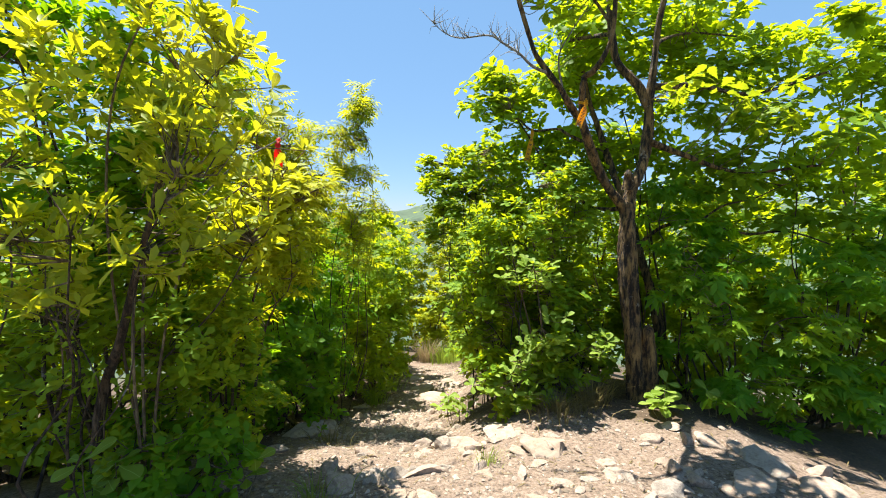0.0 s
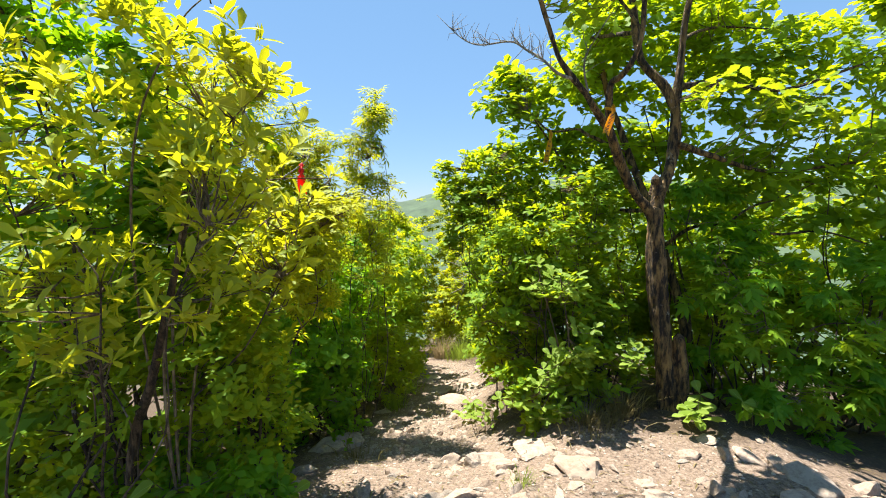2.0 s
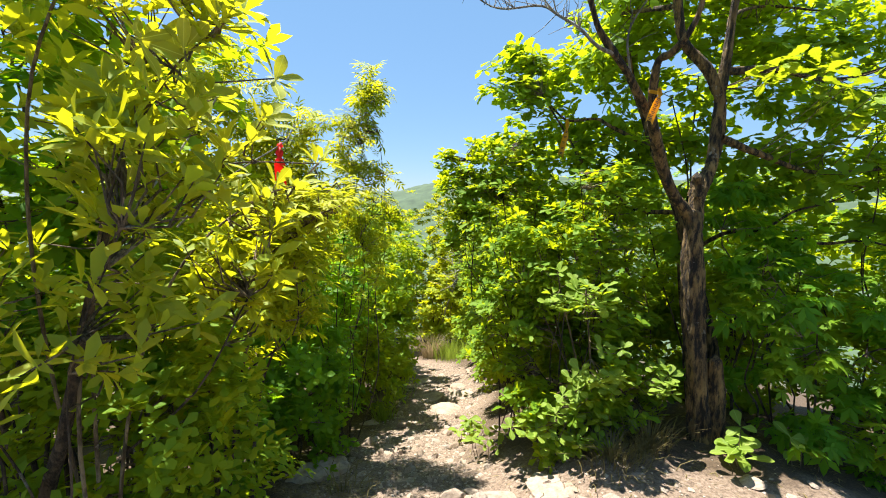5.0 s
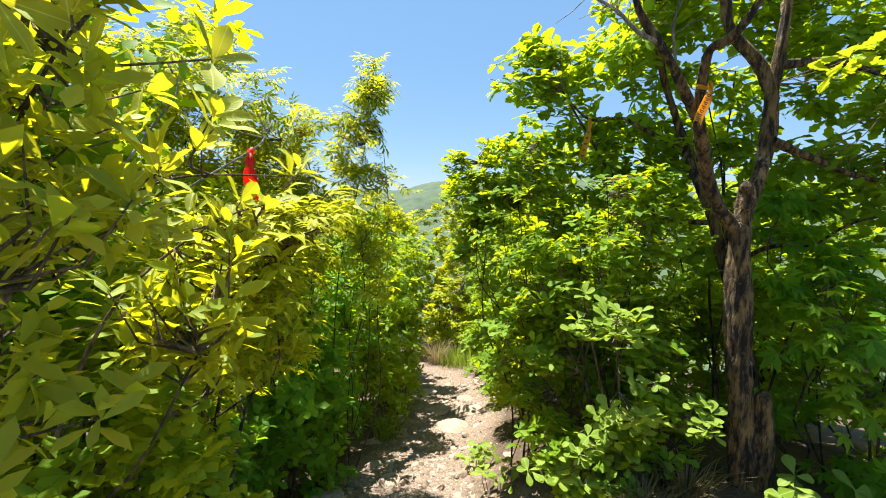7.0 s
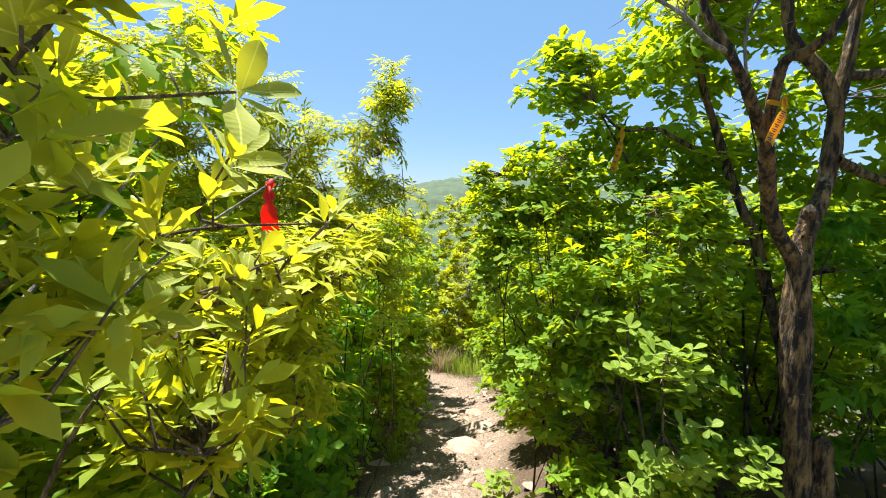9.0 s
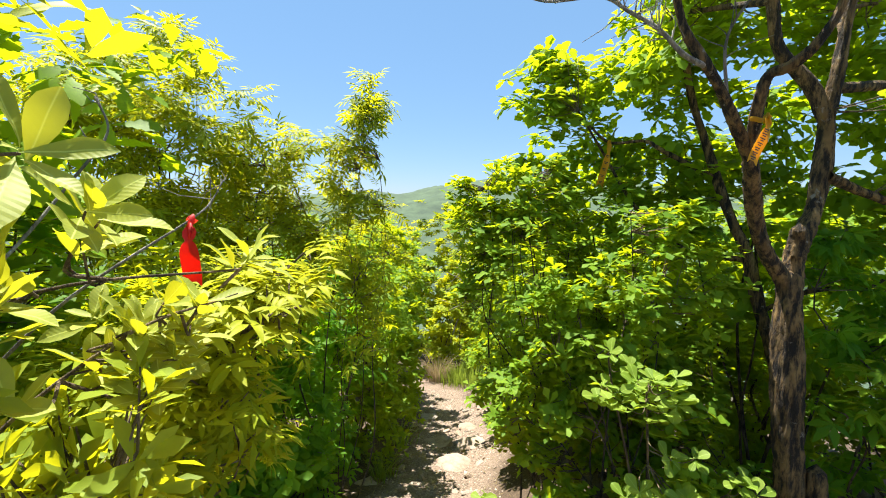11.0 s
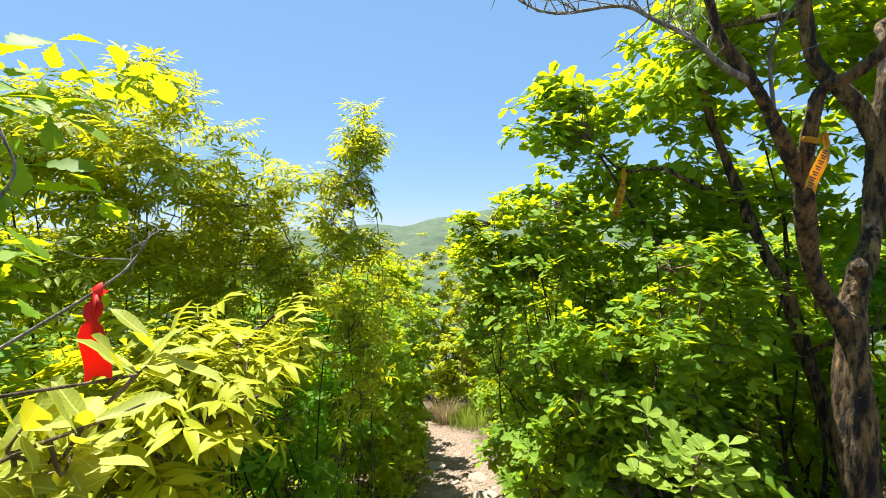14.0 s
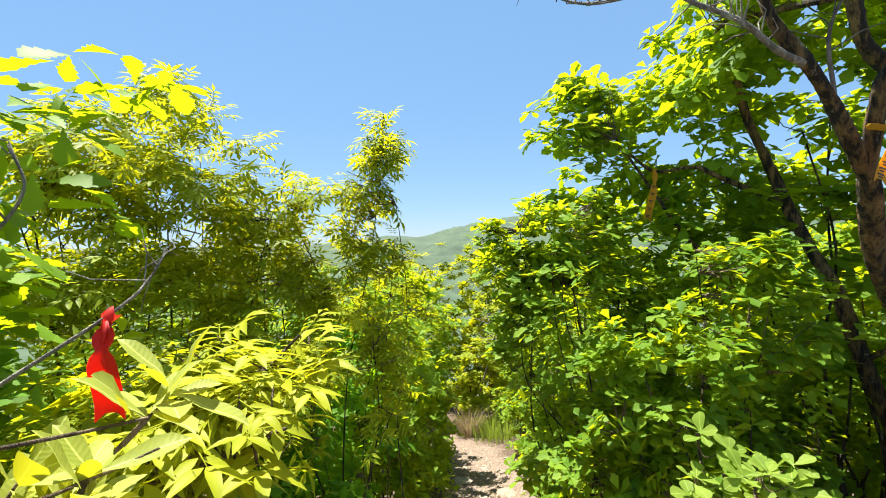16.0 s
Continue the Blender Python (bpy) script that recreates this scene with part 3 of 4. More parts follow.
for x, y, top, w in ((-3.2, 3.2, 2.7, 0.8), (-3.4, 6.2, 2.0, 0.9), (-3.2, 8.4, 1.7, 1.0), (-3.2, 11, 1.6, 1.1), (-4.6, 4.6, 2.6, 1.0), (-5.6, 6.6, 2.4, 1.2), (-4.7, 9.0, 2.0, 1.2), (-4.4, 3.0, 2.7, 0.9)):
    z0 = float(ground_z(x, y))
    h = top - z0
    shrub("azalea", "azalea", (x, y), [(x, y, z0 + 0.62 * h, w, 0.8, 0.4 * h), (x, y, z0 + 0.28 * h, w, 0.7, 0.3 * h)], "tall green shrub deep in the thicket", stems=8, size=1.5, density=115, thick=0.02, group="thicket")
# shrubs where the trail bends out of sight
for x, y, top, w in ((-0.1, 14.2, -0.6, 0.9), (1.0, 15.5, 1.3, 1.2), (-0.6, 17.5, 1.9, 1.3), (-2.6, 15, 1.8, 1.2), (2.8, 16, 2.0, 1.3), (0.9, 19, 2.0, 1.4), (-3.5, 19, 2.0, 1.6), (-5.5, 14, 1.7, 1.5)):
    z0 = float(ground_z(x, y))
    h = top - z0
    shrub("azalea", "azalea", (x, y), [(x, y, z0 + 0.6 * h, w, 0.9, 0.42 * h), (x, y, z0 + 0.28 * h, w, 0.8, 0.3 * h)], "sunlit yellow-green shrub where the trail bends away", stems=8, size=2.0, density=130, thick=0.02, group="far shrubs", leaf_mat=M_ASH)
# the high side of the trail
shrub("azalea", "azalea", (0.85, 4.25), [(0.95, 4.3, 0.45, 0.62, 0.33, 0.6), (0.65, 4.02, -0.02, 0.5, 0.22, 0.27, 1.3), (1.2, 4.05, 0.1, 0.4, 0.18, 0.3, 1.2), (0.75, 4.5, 1.15, 0.55, 0.33, 0.5), (1.25, 4.65, 1.5, 0.4, 0.3, 0.55), (0.5, 4.55, 0.7, 0.4, 0.3, 0.6)], AZ, stems=12, density=135, thick=0.008)
shrub("azalea", "azalea", (0.5, 5.0), [(0.42, 5.1, 1.45, 0.52, 0.45, 0.78), (0.02, 5.1, 2.3, 0.04, 0.04, 0.16), (0.10, 5.15, 2.15, 0.07, 0.07, 0.18), (-0.06, 5.25, 1.8, 0.32, 0.28, 0.42, 1.4), (0.22, 5.2, 2.02, 0.25, 0.2, 0.3), (0.5, 5.3, 2.05, 0.3, 0.22, 0.32), (0.55, 4.9, 0.4, 0.5, 0.4, 0.6)], AZ, stems=12, density=125, thick=0.008)
shrub("azalea", "azalea", (1.45, 4.6), [(1.4, 4.6, 0.15, 0.4, 0.25, 0.35), (1.3, 4.7, 0.7, 0.4, 0.25, 0.4)], AZ, stems=8, density=170)
shrub("azalea", "azalea", (1.2, 5.5), [(1.2, 5.4, 1.5, 0.55, 0.45, 0.85), (1.2, 5.2, 0.5, 0.5, 0.4, 0.6)], AZ, stems=9, density=110)
for x, y, top, w in ((0.8, 6.4, 2.0, 0.58), (0.85, 7.7, 1.9, 0.62), (0.95, 9.1, 1.7, 0.7), (1.0, 10.7, 1.5, 0.75), (1.1, 12.6, 1.3, 0.9)):
    z0 = float(ground_z(x, y))
    h = top - z0
    shrub("azalea", "azalea", (x, y), [(x, y, z0 + 0.66 * h, w, 0.6, 0.36 * h), (x - 0.05, y - 0.1, z0 + 0.24 * h, w * 0.9, 0.5, 0.26 * h)], AZ, stems=9, size=1.0 + 0.03 * y, density=120, group="shrubs along the trail")
shrub("maple", "maple", (2.6, 4.4), [(2.6, 4.2, 0.75, 0.65, 0.4, 0.75), (2.3, 4.4, 1.5, 0.4, 0.4, 0.5)], MAPLE_LABEL, density=32, stems=7, group="maples")
shrub("maple", "maple", (3.6, 4.2), [(3.6, 4.0, 0.7, 0.7, 0.5, 0.85), (3.0, 3.75, 0.1, 0.6, 0.3, 0.35)], MAPLE_LABEL, density=32, stems=7, group="maples")
shrub("maple", "maple", (4.6, 4.4), [(4.6, 4.2, 0.7, 0.7, 0.6, 1.1)], MAPLE_LABEL, density=32, stems=7, group="maples")
for x, y, top, w in ((2.2, 7.2, 2.2, 1.0), (3.6, 6.6, 2.4, 1.1), (5.3, 6.0, 2.6, 1.2), (2.6, 10.5, 1.6, 1.2), (5.8, 9, 2.2, 1.6), (4.2, 8.0, 2.4, 1.2), (7.0, 6.5, 2.8, 1.4), (6.3, 4.6, 2.6, 1.0)):
    z0 = float(ground_z(x, y))
    h = top - z0
    shrub("azalea", "azalea", (x, y), [(x, y, z0 + 0.62 * h, w, 0.8, 0.4 * h), (x, y, z0 + 0.28 * h, w, 0.7, 0.3 * h)], "tall green shrub deep in the thicket", stems=8, size=1.5, density=140, thick=0.02, group="thicket")

shrub("oak_sapling", "oak", (1.5, 6.4), [(1.2, 6.3, 2.2, 0.6, 0.4, 0.5), (1.9, 6.2, 2.1, 0.6, 0.4, 0.7), (0.72, 6.35, 2.3, 0.4, 0.35, 0.45)], OAK_LABEL, "tree", density=34, stems=5, thick=0.014)
shrub("oak_sapling", "oak", (2.9, 5.7), [(2.2, 5.7, 2.7, 0.7, 0.5, 0.8), (3.1, 5.6, 2.6, 0.8, 0.6, 1.0), (2.6, 5.5, 1.3, 0.9, 0.5, 0.9)], OAK_LABEL, "tree", density=30, stems=5, thick=0.016)
shrub("oak_sapling", "oak", (4.4, 5.2), [(4.3, 5.0, 2.6, 0.9, 0.6, 1.0), (4.0, 5.0, 1.3, 0.8, 0.5, 0.9)], OAK_LABEL, "tree", density=30, stems=5, thick=0.016)
# shade under the bough is put into the leaf colour here
shrub("azalea", "azalea", (-1.5, 2.35), [(-1.5, 2.3, 0.22, 0.5, 0.3, 0.25)], "low shrub with broad leaves, shade put into their dull green", stems=6, size=0.95, density=150, leaf_mat=M_MAPLE_SHADE)

# ---- the forked oak ----
oak = thing("oak_tree", (1.76, 3.98, -0.12), "forked oak with dark furrowed bark and yellow trail ribbons", "tree")


OAK_LINES = []


def limb(pts, r0, r1, name="limb", sides=22, mat=M_OAK_BARK, parent=oak, label=""):
    l = smooth_line(pts, 12)
    OAK_LINES.append(l)
    g = Geo()
    tube(g, l, np.linspace(r0, r1, len(l)), sides, wobble=0.10, ridge=0.085)
    return part(name, g.mesh(name, mat), parent, label)


limb([(1.80, 3.95, -0.25), (1.775, 3.97, -0.08), (1.74, 4.0, 0.4), (1.69, 4.02, 0.92), (1.675, 4.05, 1.33), (1.69, 4.08, 1.62)], 0.088, 0.066, "trunk", 32)
limb([(1.86, 3.93, -0.2), (1.87, 3.93, 0.15), (1.85, 3.95, 0.5)], 0.062, 0.05, "stump", label="broken grey side stump")
limb([(1.68, 4.07, 1.5), (1.62, 4.05, 1.61), (1.47, 4.0, 1.78), (1.33, 3.9, 1.97), (1.19, 3.75, 2.18), (1.137, 3.7, 2.29)], 0.044, 0.033)
limb([(1.15, 3.72, 2.26), (1.02, 3.64, 2.40), (0.93, 3.6, 2.52), (0.82, 3.55, 2.63), (0.73, 3.55, 2.75), (0.68, 3.55, 2.87), (0.56, 3.5, 3.2)], 0.028, 0.015)
limb([(1.137, 3.7, 2.27), (1.11, 3.62, 2.5), (1.115, 3.58, 2.6), (1.15, 3.5, 2.62), (1.2, 3.42, 2.7), (1.25, 3.38, 2.86), (1.26, 3.35, 3.2)], 0.026, 0.015)
limb([(1.69, 4.07, 1.55), (1.72, 4.1, 1.74), (1.83, 4.15, 1.95), (1.88, 4.18, 2.13), (1.91, 4.2, 2.4), (1.9, 4.2, 2.58)], 0.052, 0.041)
limb([(1.9, 4.2, 2.53), (1.81, 4.22, 2.72), (1.64, 4.25, 2.92), (1.58, 4.25, 3.1), (1.53, 4.25, 3.5)], 0.042, 0.028)
limb([(1.9, 4.2, 2.53), (1.92, 4.18, 2.76), (1.94, 4.18, 3.0), (1.95, 4.15, 3.25), (2.0, 4.1, 3.6)], 0.038, 0.02)
limb([(1.66, 4.03, 1.75), (1.665, 4.02, 1.84), (1.65, 4.0, 1.9)], 0.05, 0.035, "snag", label="short broken branch stub")
limb([(2.40, 4.75, 0.0), (2.335, 4.8, 0.43), (2.25, 4.9, 0.88), (2.15, 4.95, 1.24), (2.05, 5.0, 1.65), (1.98, 5.1, 1.9), (1.89, 5.2, 2.24), (1.8, 5.25, 2.55), (1.69, 5.3, 2.91), (1.6, 5.3, 3.3)], 0.052, 0.026, "second_trunk")
limb([(1.88, 5.2, 2.24), (1.48, 5.3, 2.47), (1.35, 5.35, 2.55), (1.07, 5.38, 2.54), (0.9, 5.45, 2.7)], 0.02, 0.008)
limb([(2.05, 5.0, 1.6), (1.78, 5.3, 1.62), (1.57, 5.35, 1.79), (1.31, 5.4, 2.02), (1.07, 5.5, 2.45), (0.8, 5.4, 2.8)], 0.022, 0.008)
limb([(1.92, 4.18, 2.7), (2.4, 4.3, 2.75), (3.0, 4.4, 2.7), (3.7, 4.4, 2.9)], 0.03, 0.01)
limb([(1.9, 4.15, 2.2), (2.3, 4.3, 2.1), (2.9, 4.4, 1.95), (3.6, 4.3, 2.0)], 0.03, 0.01)
limb([(1.93, 4.18, 3.0), (2.1, 4.4, 3.2), (2.5, 4.6, 3.35), (3.1, 4.7, 3.35)], 0.022, 0.006)
limb([(1.55, 4.25, 3.2), (1.4, 4.6, 3.3), (1.35, 5.0, 3.4), (1.5, 5.4, 3.3)], 0.02, 0.006)
limb([(1.25, 3.38, 2.9), (1.15, 3.5, 3.15), (1.0, 3.6, 3.4), (0.8, 3.7, 3.5)], 0.012, 0.005)
limb([(2.17, 4.95, 1.2), (2.35, 4.7, 1.42), (2.7, 4.6, 1.44), (3.1, 4.55, 1.34), (3.5, 4.5, 1.36), (3.9, 4.4, 1.22)], 0.018, 0.007)
limb([(2.62, 4.6, 1.44), (2.85, 4.55, 1.62), (3.2, 4.6, 1.70), (3.5, 4.6, 1.84)], 0.011, 0.005)


def oak_crown(blobs, density=54):
    tips, axes = crown_tips(blobs, density, 5, 0.2, 5, 0.65)
    clear = np.linalg.norm((tips - [1.02, 5.2, 2.4]) / [0.3, 0.45, 0.35], axis=1) > 1
    tips, axes = tips[clear], axes[clear]
    pos, along, up = whorl(tips, axes, 5, -15, 30)
    g = Geo()
    place_leaves(g, OAK, pos, along, up, 0.155 * rng.uniform(0.6, 1.2, len(pos)))
    part("crown", g.mesh("crown", M_OAK), oak, kind="stuff")
    g = Geo()
    twigs_to(g, tips, axes, OAK_LINES, 0.35, 0.0045)
    part("branchwork", g.mesh("branchwork", M_TWIG), oak, kind="stuff")


oak_crown([(0.78, 5.95, 2.95, 0.45, 0.36, 0.62), (1.5, 5.85, 3.0, 0.5, 0.4, 0.65), (2.7, 5.0, 3.75, 0.9, 0.6, 0.25, 0.8), (1.1, 3.7, 3.5, 0.45, 0.3, 0.12, 0.6), (2.0, 5.0, 3.5, 0.65, 0.5, 0.4, 0.85), (2.3, 5.3, 3.0, 0.55, 0.4, 0.5, 0.6), (1.7, 5.7, 3.6, 0.5, 0.4, 0.4), (1.5, 5.0, 3.4, 0.38, 0.4, 0.4), (3.05, 4.75, 2.3, 0.7, 0.45, 0.6, 0.8), (3.95, 4.4, 2.6, 0.75, 0.5, 0.9, 0.75), (3.1, 4.9, 3.3, 0.6, 0.5, 0.4, 1.1), (1.5, 5.5, 2.0, 0.6, 0.4, 0.5, 0.4)])
settle(oak)

# ---- single leaves that pass near the walker ----


def leaf_meshes(name, shape, mat):
    """Three slightly different leaves, shared by all that look alike."""
    made = []
    for k in range(3):
        v, f3, f4 = shape
        v = v.copy()
        v[:, 0] *= 1 + 0.12 * (k - 1)
        v[:, 2] += (0.10 * k - 0.06) * v[:, 1] ** 2 + 0.02 * np.sin(v[:, 1] * 9 + k)
        g = Geo()
        g.add(v, f3, f4)
        made.append(g.mesh(name, mat))
    return made


LEAF_RHODO = leaf_meshes("leaf", OBLONG_FINE, M_RHODO_LEAF)
LEAF_AZALEA = leaf_meshes("leaf", OBOVATE_FINE, M_AZALEA_LEAF)
LEAF_ASH = leaf_meshes("leaf", ASH_FINE, M_ASH_LEAF)
LEAF_OAK = leaf_meshes("leaf", OAK_FINE, M_OAK_LEAF)
LEAF_MAPLE = leaf_meshes("leaf", MAPLE, M_MAPLE_LEAF)


def single_leaves(parent, meshes, pos, along, up, size):
    y = unit(along)
    x = unit(np.cross(y, up))
    z = np.cross(x, y)
    for k in range(len(pos)):
        m = Matrix([[*(x[k, i] * size[k], y[k, i] * size[k], z[k, i] * size[k]), pos[k, i]] for i in range(3)] + [[0, 0, 0, 1]])
        ob = new("leaf", meshes[k % 3])
        ob.parent = parent
        ob.matrix_basis = Matrix.Translation(-Vector(parent.location)) @ m


def sprays(parent, meshes, centres, count, length, low, high, feet, axis=(0, 0, 1), tilt=0.35, spread=0.012):
    """Whorls of single leaves at the given twig ends, with twigs back to the nearest foot."""
    tips = np.asarray(centres, float)
    axes = unit(np.asarray(axis, float) + rng.normal(0, tilt, tips.shape))
    pos, along, up = whorl(tips, axes, count, low, high, spread)
    single_leaves(parent, meshes, pos, along, up, length * rng.uniform(0.72, 1.18, len(pos)))
    g = Geo()
    feet = np.asarray(feet, float)
    for p, a in zip(tips, axes):
        q = feet[np.argmin(np.linalg.norm(feet - p, axis=1) + np.clip(feet[:, 2] - p[2], 0, 9))]
        tube(g, smooth_line([q, 0.5 * (p + q) - a * 0.05 + rng.normal(0, 0.015, 3), p - a * 0.01], 4), np.linspace(0.0038, 0.002, 9), 5)
    ob = part("branchwork", g.mesh("branchwork", M_TWIG), parent, kind="stuff")
    ob.matrix_parent_inverse = Matrix.Translation(-Vector(parent.location))


def scatter(blobs):
    """Random points in ellipsoids: (x, y, z, rx, ry, rz, count)."""
    out = []
    for cx, cy, cz, rx, ry, rz, n in blobs:
        d = unit(rng.normal(size=(n, 3))) * rng.uniform(0.1, 1, (n, 1)) ** 0.4
        out.append(np.array([cx, cy, cz]) + d * [rx, ry, rz])
    return np.concatenate(out)


near_branch = thing("rhododendron", (-1.6, 2.3, float(ground_z(-1.6, 2.3))), "rhododendron bough with large glowing yellow-green leaves over the path", "shrub")
feet = []
for k, pts in enumerate(([(-1.6, 2.3, -0.1), (-1.45, 2.28, 0.9), (-1.25, 2.3, 1.45), (-1.0, 2.42, 1.72), (-0.8, 2.55, 1.8)],
                         [(-1.62, 2.32, -0.1), (-1.5, 2.2, 1.1), (-1.3, 2.05, 1.7), (-1.05, 1.97, 2.05), (-0.88, 1.96, 2.2)],
                         [(-1.58, 2.27, -0.1), (-1.52, 2.15, 1.0), (-1.35, 2.2, 1.7), (-1.05, 2.3, 1.85), (-0.76, 2.48, 1.87)],
                         [(-1.6, 2.35, -0.1), (-1.65, 2.2, 1.2), (-1.5, 2.05, 2.0), (-1.25, 2.0, 2.45), (-1.1, 2.0, 2.6)])):
    l = smooth_line(pts, 6)
    g = Geo()
    tube(g, l, np.linspace(0.008, 0.0022, len(l)), 8, ridge=0.05)
    part("stem", g.mesh("stem", M_TWIG), near_branch)
    feet.append(l[8:])
l = smooth_line([(-1.95, 2.36, float(ground_z(-1.95, 2.36)) - 0.05), (-1.82, 2.3, 0.5), (-1.62, 2.2, 0.9), (-1.44, 2.1, 1.3), (-1.3, 2.1, 1.75)], 8)
g = Geo()
tube(g, l, np.linspace(0.032, 0.010, len(l)), 10, ridge=0.08)
part("stem", g.mesh("stem", M_STEM), near_branch, "dark leaning main stem")
feet = np.concatenate(feet)
settle(near_branch)
sprays(near_branch, LEAF_RHODO, np.concatenate([
    [(-0.97, 2.47, 1.72), (-1.02, 2.4, 1.68), (-0.92, 2.42, 1.62), (-0.9, 2.53, 1.74), (-0.86, 2.5, 1.78), (-1.1, 2.5, 1.74), (-0.86, 1.95, 2.24), (-0.96, 1.93, 2.13), (-0.74, 1.98, 2.07), (-0.75, 2.52, 1.9), (-0.92, 2.48, 1.8), (-0.88, 1.96, 2.21), (-0.76, 2.48, 1.88), (-1.1, 2.0, 2.61)],
    scatter([(-0.95, 2.5, 1.7, 0.12, 0.08, 0.06, 11), (-1.05, 1.98, 2.18, 0.22, 0.18, 0.2, 14), (-0.98, 2.17, 1.95, 0.2, 0.12, 0.12, 11), (-1.15, 2.1, 1.75, 0.2, 0.2, 0.25, 6)])]),
    6, 0.098, 12, 62, feet, axis=(0.35, -0.1, 0.85))

near_ash = thing("ash_sapling", (-1.62, 3.25, float(ground_z(-1.62, 3.25))), "ash sapling holding out flat bright yellow-green feathered leaves", "tree")
feet = []
for pts in ([(-1.62, 3.25, -0.4), (-1.5, 3.2, 0.7), (-1.2, 3.05, 1.35), (-0.92, 2.9, 1.62), (-0.75, 2.85, 1.7)], [(-1.64, 3.27, -0.4), (-1.6, 3.15, 0.75), (-1.3, 2.98, 1.3), (-1.05, 2.8, 1.5)], [(-1.61, 3.24, -0.4), (-1.45, 3.3, 0.8), (-1.12, 3.27, 1.55), (-0.85, 3.2, 1.82)]):
    l = smooth_line(pts, 6)
    g = Geo()
    tube(g, l, np.linspace(0.012, 0.004, len(l)), 7, ridge=0.05)
    part("stem", g.mesh("stem", M_STEM), near_ash)
    feet.append(l[10:])
settle(near_ash)
sprays(near_ash, LEAF_ASH, scatter([(-0.93, 2.95, 1.74, 0.17, 0.14, 0.06, 14), (-1.08, 2.98, 1.64, 0.22, 0.2, 0.09, 16), (-1.28, 2.88, 1.48, 0.22, 0.2, 0.14, 16), (-1.05, 3.23, 1.78, 0.3, 0.2, 0.08, 14), (-1.22, 2.83, 1.28, 0.2, 0.15, 0.15, 11)]), 3, 0.21, -25, 12, np.concatenate(feet), tilt=0.25)

bright = thing("azalea", (0.95, 4.05, float(ground_z(0.95, 4.05))), "azalea with pale sunlit whorls of five oval leaves", "shrub")
feet = []
for pts in ([(0.95, 4.05, -0.3), (0.9, 4.0, 0.5), (0.82, 3.9, 0.95), (0.78, 3.8, 1.08)], [(0.97, 4.06, -0.3), (0.8, 4.05, 0.5), (0.66, 4.0, 1.0), (0.62, 3.97, 1.18)], [(0.93, 4.03, -0.3), (1.1, 4.0, 0.15), (1.35, 3.95, 0.35)], [(0.95, 4.05, -0.3), (0.75, 3.95, 0.1), (0.6, 3.9, 0.25)]):
    l = smooth_line(pts, 6)
    g = Geo()
    tube(g, l, np.linspace(0.010, 0.004, len(l)), 7, ridge=0.05)
    part("stem", g.mesh("stem", M_STEM), bright)
    feet.append(l[6:])
settle(bright)
sprays(bright, LEAF_AZALEA, np.concatenate([[(0.77, 3.75, 1.12), (0.62, 3.95, 1.2), (0.9, 3.8, 1.02), (0.72, 3.9, 1.14), (0.55, 3.85, 1.05)],
       scatter([(0.8, 3.85, 0.98, 0.28, 0.14, 0.14, 16), (0.9, 3.8, 0.4, 0.35, 0.12, 0.3, 20), (1.4, 3.85, 0.35, 0.16, 0.1, 0.14, 8), (0.6, 3.85, 0.0, 0.35, 0.12, 0.2, 24)])]), 5, 0.098, 2, 28, np.concatenate(feet), axis=(0, -0.25, 0.9), tilt=0.2)

sprays(oak, LEAF_OAK, scatter([(1.0, 3.5, 3.2, 0.4, 0.2, 0.12, 12), (2.1, 3.75, 2.62, 0.2, 0.15, 0.08, 5), (2.75, 3.95, 2.5, 0.4, 0.2, 0.25, 14), (0.75, 5.65, 3.0, 0.35, 0.2, 0.4, 22)]), 5, 0.15, -20, 25,
       np.concatenate([l[len(l) // 3:] for l in OAK_LINES[2:]]), tilt=0.3, spread=0.04)
front_maple = thing("maple", (2.7, 3.95, float(ground_z(2.7, 3.95))), "maple with drooping pointed leaves catching the sun", "shrub", "maples")
feet = []
for pts in ([(2.7, 3.95, -0.5), (2.6, 3.9, 0.4), (2.4, 3.7, 0.8)], [(2.72, 3.95, -0.5), (2.9, 3.9, 0.5), (3.2, 3.6, 0.7)], [(2.69, 3.94, -0.5), (2.5, 3.95, 0.7), (2.1, 3.85, 1.25)]):
    l = smooth_line(pts, 6)
    g = Geo()
    tube(g, l, np.linspace(0.011, 0.004, len(l)), 7, ridge=0.05)
    part("stem", g.mesh("stem", M_STEM), front_maple)
    feet.append(l[4:])
settle(front_maple)
sprays(front_maple, LEAF_MAPLE, scatter([(2.35, 3.75, 0.7, 0.3, 0.15, 0.25, 22), (3.1, 3.65, 0.65, 0.3, 0.15, 0.25, 20), (2.1, 3.9, 1.2, 0.12, 0.15, 0.25, 10), (2.9, 3.6, 0.1, 0.4, 0.15, 0.2, 18)]), 4, 0.165, -40, 5, np.concatenate(feet), tilt=0.3, spread=0.05)

# ---- dead twigs ----


